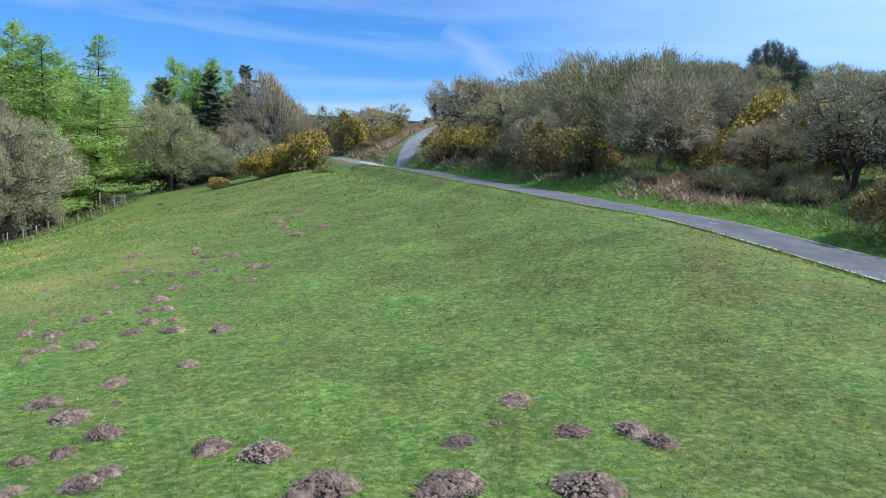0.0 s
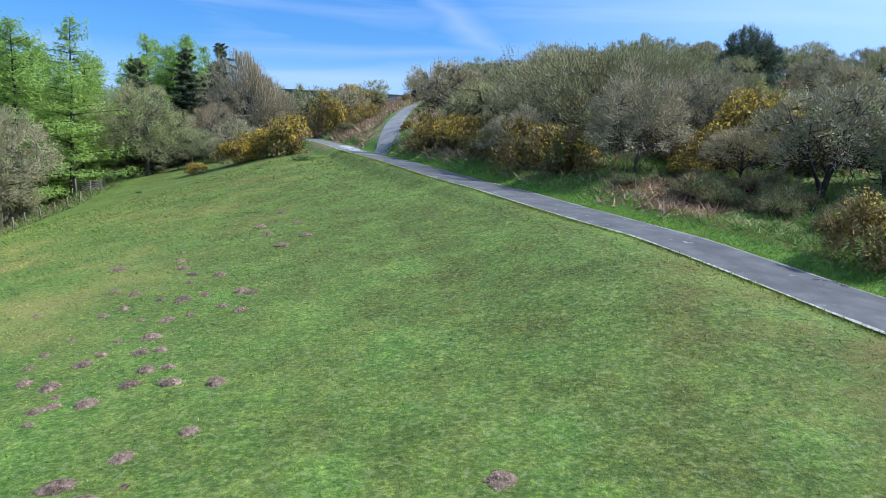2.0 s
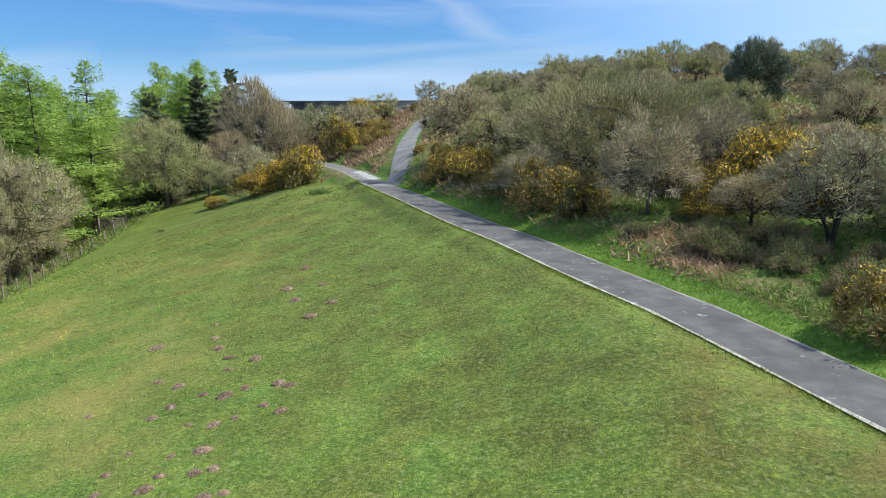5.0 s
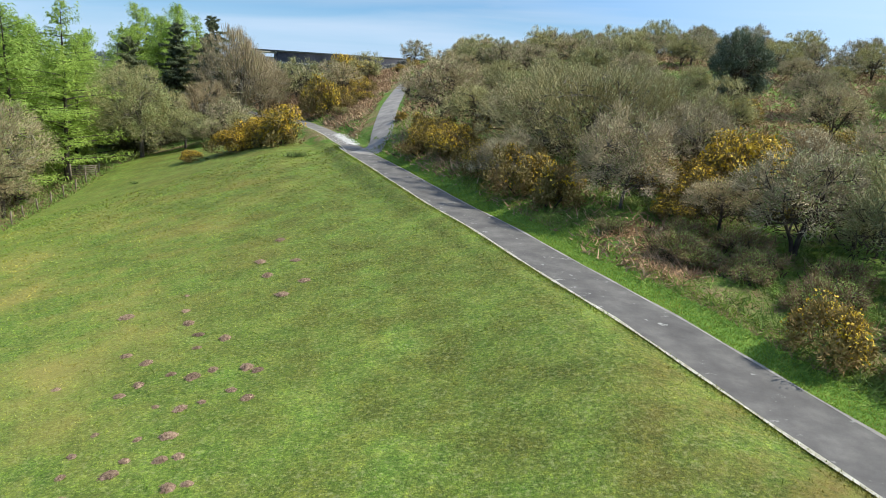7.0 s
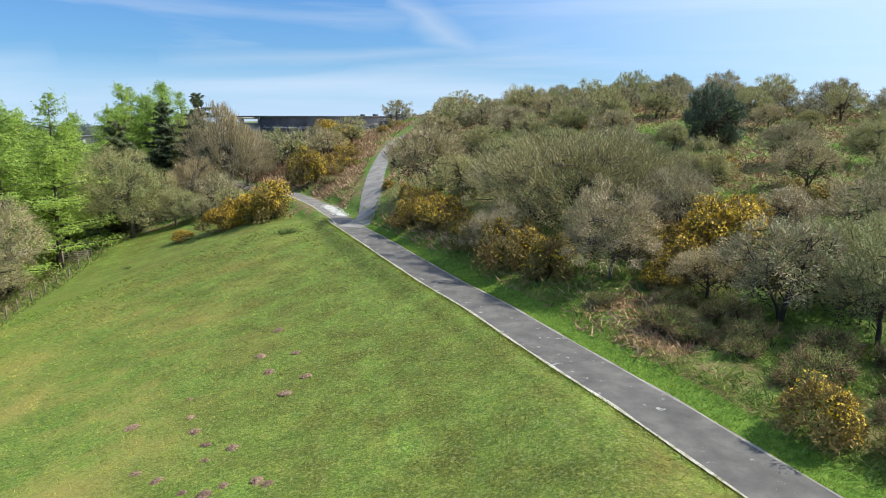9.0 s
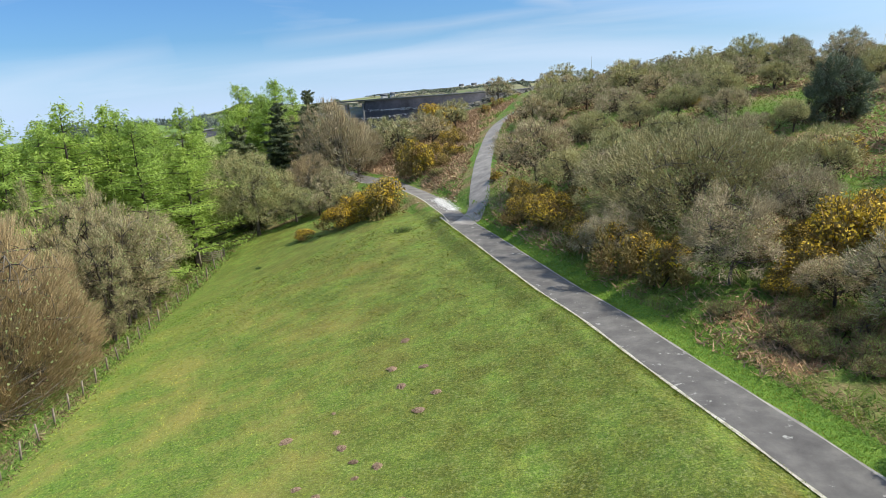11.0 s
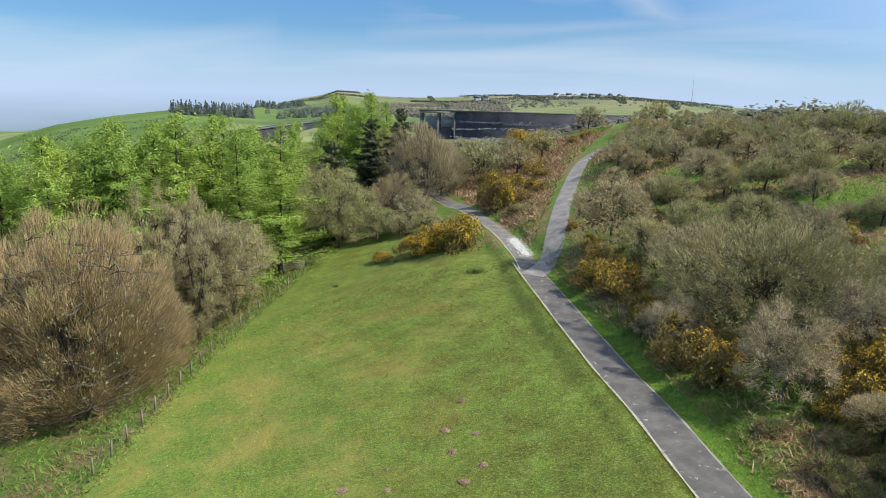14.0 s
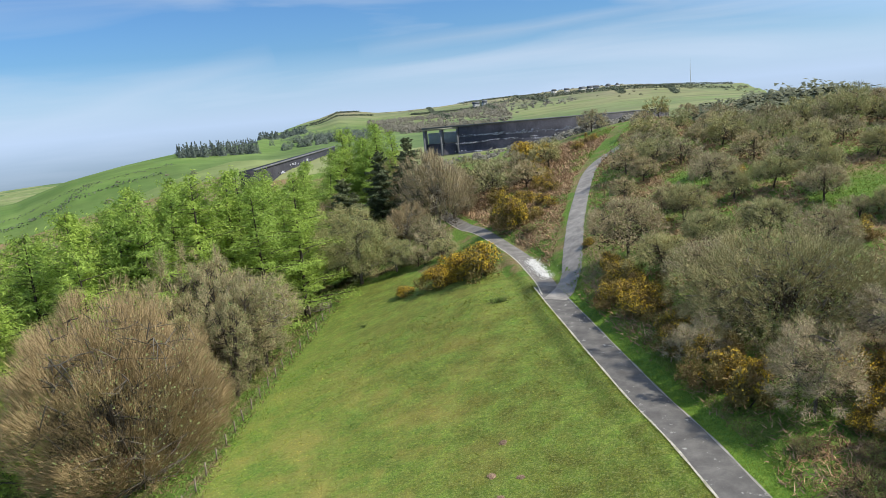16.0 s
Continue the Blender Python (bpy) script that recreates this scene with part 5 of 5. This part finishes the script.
# ---- fence and gate at the wood ----
def box(x0, x1, y0, y1, z0, z1):
    v = np.array([(x, y, z) for x in (x0, x1) for y in (y0, y1) for z in (z0, z1)], float)
    f = np.array([(0, 1, 3), (0, 3, 2), (4, 6, 7), (4, 7, 5), (0, 4, 5), (0, 5, 1), (2, 3, 7), (2, 7, 6), (0, 2, 6), (0, 6, 4), (1, 5, 7), (1, 7, 3)])
    return v, f


def post_mesh(h, s):
    v, f = box(-s, s, -s, s, -0.4, h)
    v[[1, 3, 5, 7], :2] *= 0.86
    return build("post", v, f, (WOOD,))


fence = thing("fence", pose(0, 0, 0), "weathered post and wire fence along the wood", "fence")
POST = post_mesh(1.15, 0.055)
line = [(wood_x(y) - 0.2, y) for y in np.arange(30, 81, 2.6)]
for i, (fx, fy) in enumerate(line):
    p = part("post", POST, fence)
    p.location = (fx, fy, height(fx, fy))
    p.rotation_euler = (0.06 * math.sin(i * 2.1), 0.06 * math.sin(i * 1.3), i)
for hh in (0.35, 0.7, 1.05):
    pts = np.array([(fx, fy, height(fx, fy) + hh) for fx, fy in line])
    part("wire", build("wire", *tube(pts, np.full(len(pts), 0.006), 3), (WOOD,)), fence, "rusty fence wire")
gate = thing("field_gate", pose(-37.4, 80.6, height(-37.4, 80.6), 0, 0, 35), "silvered five-bar timber gate at the wood corner", "gate")
for px in (-1.5, 1.5):
    g = part("gate_post", post_mesh(1.5, 0.09), gate)
    g.location = (px, 0, 0)
for k in range(5):
    v, f = box(-1.4, 1.4, -0.025, 0.025, 0.22 + k * 0.24, 0.31 + k * 0.24)
    part("rail", build("rail", v, f, (WOOD,)), gate)
v, f = box(-0.05, 0.05, -0.05, 0.0, 0.2, 1.3)
part("upright", build("upright", v, f, (WOOD,)), gate)

# ---- pale grit at the fork ----
rng = rng_for(331)
n = 2300
u = rng.uniform(size=n) ** 0.8
gx = -5.7 - 2.6 * u + rng.normal(size=n) * np.where(rng.uniform(size=n) < 0.2, 0.75, 0.3)
gy = 69.5 + 8.0 * u + rng.normal(size=n) * 0.6
v, t = flakes(np.stack([gx, gy, heights(gx, gy) + 0.07], 1), rng.uniform(0.05, 0.2, n), rng, np.array([0, 0, 6.0]))
tagged(new("spilt_grit", build("spilt_grit", v, t, (WHITE_GRIT,))), "pale spilt grit at the fork of the tracks", "gravel", kind="stuff")


# ---- dam and distance ----
dam = thing("dam", pose(0, 0, 0), "long dark stone reservoir dam with a pale parapet", "dam")
DY, TOP = 236.0, 13.4


def wall(name, x0, x1, y0, y1, z0, z1, mat, parent, label=""):
    return part(name, build(name, *box(x0, x1, y0, y1, z0, z1), (mat,)), parent, label)


wall("main_wall", -44, 26, DY, DY + 6, -12, TOP - 0.5, STONE_DARK, dam, "dark wet masonry face")
def slant(name, a, c, thick, z0, z1, mat, parent, label=""):
    """A straight wall between two places on the plan."""
    dx, dy = c[0] - a[0], c[1] - a[1]
    ob = wall(name, 0, math.hypot(dx, dy), 0, thick, z0, z1, mat, parent, label)
    ob.matrix_local = pose(a[0], a[1], 0, 0, 0, math.degrees(math.atan2(dy, dx)))
    return ob


# the sun reaches this wall; its shade is painted by the darker masonry
slant("west_wall", (-99, 190), (-113, 300), 5, -14, 6.4, STONE_SHADE, dam, "dark wet masonry face")
wall("parapet", -57, 26, DY - 0.4, DY + 0.3, TOP - 0.497, TOP, DAM_COPING, dam, "grey parapet of the dam")
slant("west_parapet", (-98.7, 190), (-112.7, 300), 1.0, 6.403, 6.9, DAM_COPING, dam, "grey parapet of the dam")
wall("bridge_deck", -57, -44.1, DY + 0.35, DY + 5, TOP - 1.1, TOP - 0.5, CONCRETE, dam, "bridge deck over the spillway")
for px in (-56.5, -50.5, -44.6):
    wall("pier", px - 0.35, px + 0.35, DY + 0.4, DY + 4.5, -12, TOP - 1.15, DAM_COPING, dam)
wall("spillway_sill", -57, -44.1, DY + 2, DY + 5, -12, TOP - 6.0, STONE_DARK, dam)
wall("spillway_water", -56, -45, DY + 5.2, DY + 5.6, TOP - 6, TOP - 2.2, WATER, dam, "bright water behind the spillway piers")
for k, (zz, yy) in enumerate(((TOP - 6.2, 1.2), (TOP - 9.0, 2.4), (TOP - 11.5, 3.8))):
    wall("ledge", -44, 24, DY - yy, DY - yy + 1.4, -12, zz, STONE_MAUVE if k else STONE_DARK, dam)
# pale rubble and foam lying in lines on the ledges
rng = rng_for(401)
pieces = []
for k in range(120):
    zz, yy = ((TOP - 6.2, 1.2), (TOP - 9.0, 2.4), (TOP - 11.5, 3.8), (TOP - 4.0, 0.1))[k % 4]
    n, px, w = int(rng.integers(6, 30)), rng.uniform(-43, 22), rng.uniform(0.6, 3.4)
    at = np.stack([px + rng.normal(size=n) * w, DY - yy - 0.1 + rng.normal(size=n) * 0.05, zz + rng.normal(size=n) * 0.12 + rng.uniform(-0.3, 0.6)], 1)
    pieces.append(flakes(at, rng.uniform(0.15, 0.5, n), rng, np.array([0, -1.0, 0.6])))
for k in range(5):
    n, u = 14, rng.uniform(0.1, 0.6)
    at = np.stack([-98.6 - 14 * u + rng.normal(size=n) * 0.1, 190 + 110 * u + rng.normal(size=n) * 3.0, rng.uniform(2.5, 5.0) + rng.normal(size=n) * 0.25], 1)
    pieces.append(flakes(at, rng.uniform(0.3, 0.9, n), rng, np.array([1.0, -0.3, 0.5])))
tagged(part("pale_rubble", build("pale_rubble", *gather(pieces), (FOAM,)), dam, "pale rubble and foam on the ledges"), kind="stuff")


def bearing(b, d):
    return -d * math.sin(math.radians(b)), d * math.cos(math.radians(b))


def far_wood(name, seed, n, b0, b1, d0, d1, h, w, mat, label, cone=True, dense=1.0):
    """A distant wood: many small crowns of uneven size in one mesh."""
    rng = rng_for(seed)
    pieces = []
    for _ in range(n):
        x, y = bearing(rng.uniform(b0, b1), rng.uniform(d0, d1))
        if not cone and patches(x, y, 38.0, seed) + rng.normal() * 0.12 < 0.42:
            continue
        z, s = height(x, y), rng.uniform(0.45, 1.2)
        m = int((30 + 70 * s) * dense)
        d = unit(rng.normal(size=(m, 3)))
        d[:, 2] = np.abs(d[:, 2])
        if cone:
            f = rng.uniform(size=m) ** 1.4
            p = np.stack([d[:, 0], d[:, 1], 0 * f], 1) * (w * s / 2 * (1 - f) * rng.uniform(0.6, 1.0, m))[:, None]
            p[:, 2] = h * s * f
        else:
            p = d * np.array([w / 2 * rng.uniform(0.7, 1.3), w / 2 * rng.uniform(0.7, 1.3), h]) * s * (lumps(rng, 7, 0.3)(d) * rng.uniform(0.7, 1.0, m))[:, None]
        pieces.append(flakes(p + np.array([x, y, z - 0.2]), w * 0.16 / dense ** 0.5 * rng.uniform(0.5, 1.4, m), rng, d * 1.2 + np.array([0.3, -0.5, 1.3])))
    return tagged(new(name, build(name, *gather(pieces), (mat,))), label, "wood", kind="stuff")


far_wood("pine_plantation", 411, 190, 26.6, 32.6, 392, 435, 6.6, 4.2, FAR_PINE, "dark pine plantation on the crest of the hill")
far_wood("pine_belt", 412, 90, 22.5, 26.4, 700, 900, 7, 8, FAR_PINE, "distant belt of dark pines")
far_wood("lakeside_trees", 413, 240, 17.0, 25.5, 420, 560, 5.5, 5.5, FAR_PINE, "dark trees on the far shore", False, 1.8)
far_wood("valley_wood", 414, 2000, 6.0, 17.5, 480, 1100, 3.4, 4.5, FAR_MIX, "leafless brown wood on the far side of the valley", False, 0.5)
far_wood("hedgerow_trees", 415, 110, -12, 10, 700, 1400, 3.4, 5, FAR_LEAF, "scattered hedgerow trees among the fields", False)
far_wood("crest_trees", 416, 260, -11, 16, 1600, 1800, 2.0, 7, FAR_MIX, "trees along the skyline", False)
far_wood("hill_scrub", 417, 26, 31, 50, 240, 335, 1.8, 3.4, FAR_LEAF, "scrub along the field banks of the hill", False)
far_wood("valley_scrub", 418, 520, 26, 56, 110, 225, 2.8, 6, FAR_BROWN, "brown leafless scrub in the valley", False)


far_wood("hillside_copse", 421, 260, 0.5, 7.5, 650, 1250, 3.2, 4.5, FAR_MIX, "thin leafless copse on the far slope", False, 0.5)
far_wood("dam_foot_scrub", 422, 260, -4, 17, 178, 226, 2.0, 4.5, FAR_MIX, "low brown scrub below the dam", False)
far_wood("village_trees", 420, 46, -3.4, 2.8, 1280, 1400, 5, 7, FAR_HEDGE, "dark trees among the houses of the village", False)
far_wood("ridge_thorns", 423, 620, -40, -8.5, 135, 200, 3.9, 6.0, FAR_LEAF, "grey-green thorn scrub along the ridge of the hill", False)
far_wood("tor_rocks", 419, 60, 17.0, 20.2, 1980, 2110, 2.5, 9, STONE_PALE, "pale granite rocks on the top of the tor", False)


def hedge(pieces, rng, b0, d0, b1, d1, h):
    x0, y0 = bearing(b0, d0)
    x1, y1 = bearing(b1, d1)
    n = int(80 + math.hypot(x1 - x0, y1 - y0) * 3.5)
    u = rng.uniform(size=n)
    x, y = x0 + (x1 - x0) * u + rng.normal(size=n) * 1.5, y0 + (y1 - y0) * u + rng.normal(size=n) * 1.5
    pieces.append(flakes(np.stack([x, y, heights(x, y) + rng.uniform(0, h, n)], 1), rng.uniform(0.4, 1.1, n) * h, rng, np.array([0, -0.4, 1.2])))


rng = rng_for(431)
pieces = []
for b0, d0, b1, d1, h in ((34, 335, 52, 292, 1.0), (33, 360, 50, 318, 0.7), (39, 345, 42, 300, 0.7), (-11, 900, 4, 1000, 2.6), (-9, 1150, 6, 1250, 3), (-11, 1350, 10, 1500, 3.2), (-3, 800, -1.5, 1500, 2.8), (3, 850, 5.5, 1500, 2.8), (7, 800, 8.5, 1400, 2.8),
                          (-7, 700, -6, 1300, 2.5), (8, 1000, 14, 1200, 3), (17, 1500, 23, 1300, 3), (18, 1750, 22, 1600, 3.5), (-2, 1200, 9, 1100, 3), (11, 700, 12.5, 1500, 3)):
    hedge(pieces, rng, b0, d0, b1, d1, h)
tagged(new("field_hedges", build("field_hedges", *gather(pieces), (FAR_HEDGE,))), "hedges and banks between the far fields", "hedge", kind="stuff")


def house(x, y, w, turn):
    z = height(x, y) + 1.0
    root = thing("house", pose(x, y, z, 0, 0, turn), "small white farmhouse with a slate roof on the far hill", "house", "distant houses")
    walls = part("wall", build("wall", *box(-w / 2, w / 2, -3.5, 3.5, -7, 5), (RENDER,)), root)
    v = np.array([(-w / 2 - .3, -4, 5), (w / 2 + .3, -4, 5), (w / 2 + .3, 4, 5), (-w / 2 - .3, 4, 5), (-w / 2 - .3, 0, 8.5), (w / 2 + .3, 0, 8.5)], float)
    f = np.array([(0, 1, 5), (0, 5, 4), (2, 3, 4), (2, 4, 5), (0, 4, 3), (1, 2, 5), (0, 3, 2), (0, 2, 1)])
    part("roof", build("roof", v, f, (SLATE,)), root)
    for k in (-0.28, 0.28):
        part("window", build("window", *box(w * k - 0.6, w * k + 0.6, -3.56, -3.502, 2.6, 3.9), (SLATE,)), walls)


for b, d, w, turn in ((8.6, 1050, 10, 8), (7.9, 1070, 7, 20), (1.3, 1270, 9, 0), (0.1, 1330, 12, 40), (-0.5, 1280, 9, -22), (-0.9, 1350, 14, 15), (-1.9, 1260, 8, 60), (2.3, 1360, 8, -20), (-2.6, 1340, 9, 75)):
    house(*bearing(b, d), w, turn)
mx, my = bearing(-8.0, 1450)
mast = thing("mast", pose(mx, my, height(mx, my)), "slender radio mast on the far hill", "mast")
part("pole", build("pole", *tube(np.array([(0, 0, -1), (0, 0, 25), (0, 0, 48.0)]), (0.5, 0.4, 0.2), 5), (CONCRETE,)), mast)
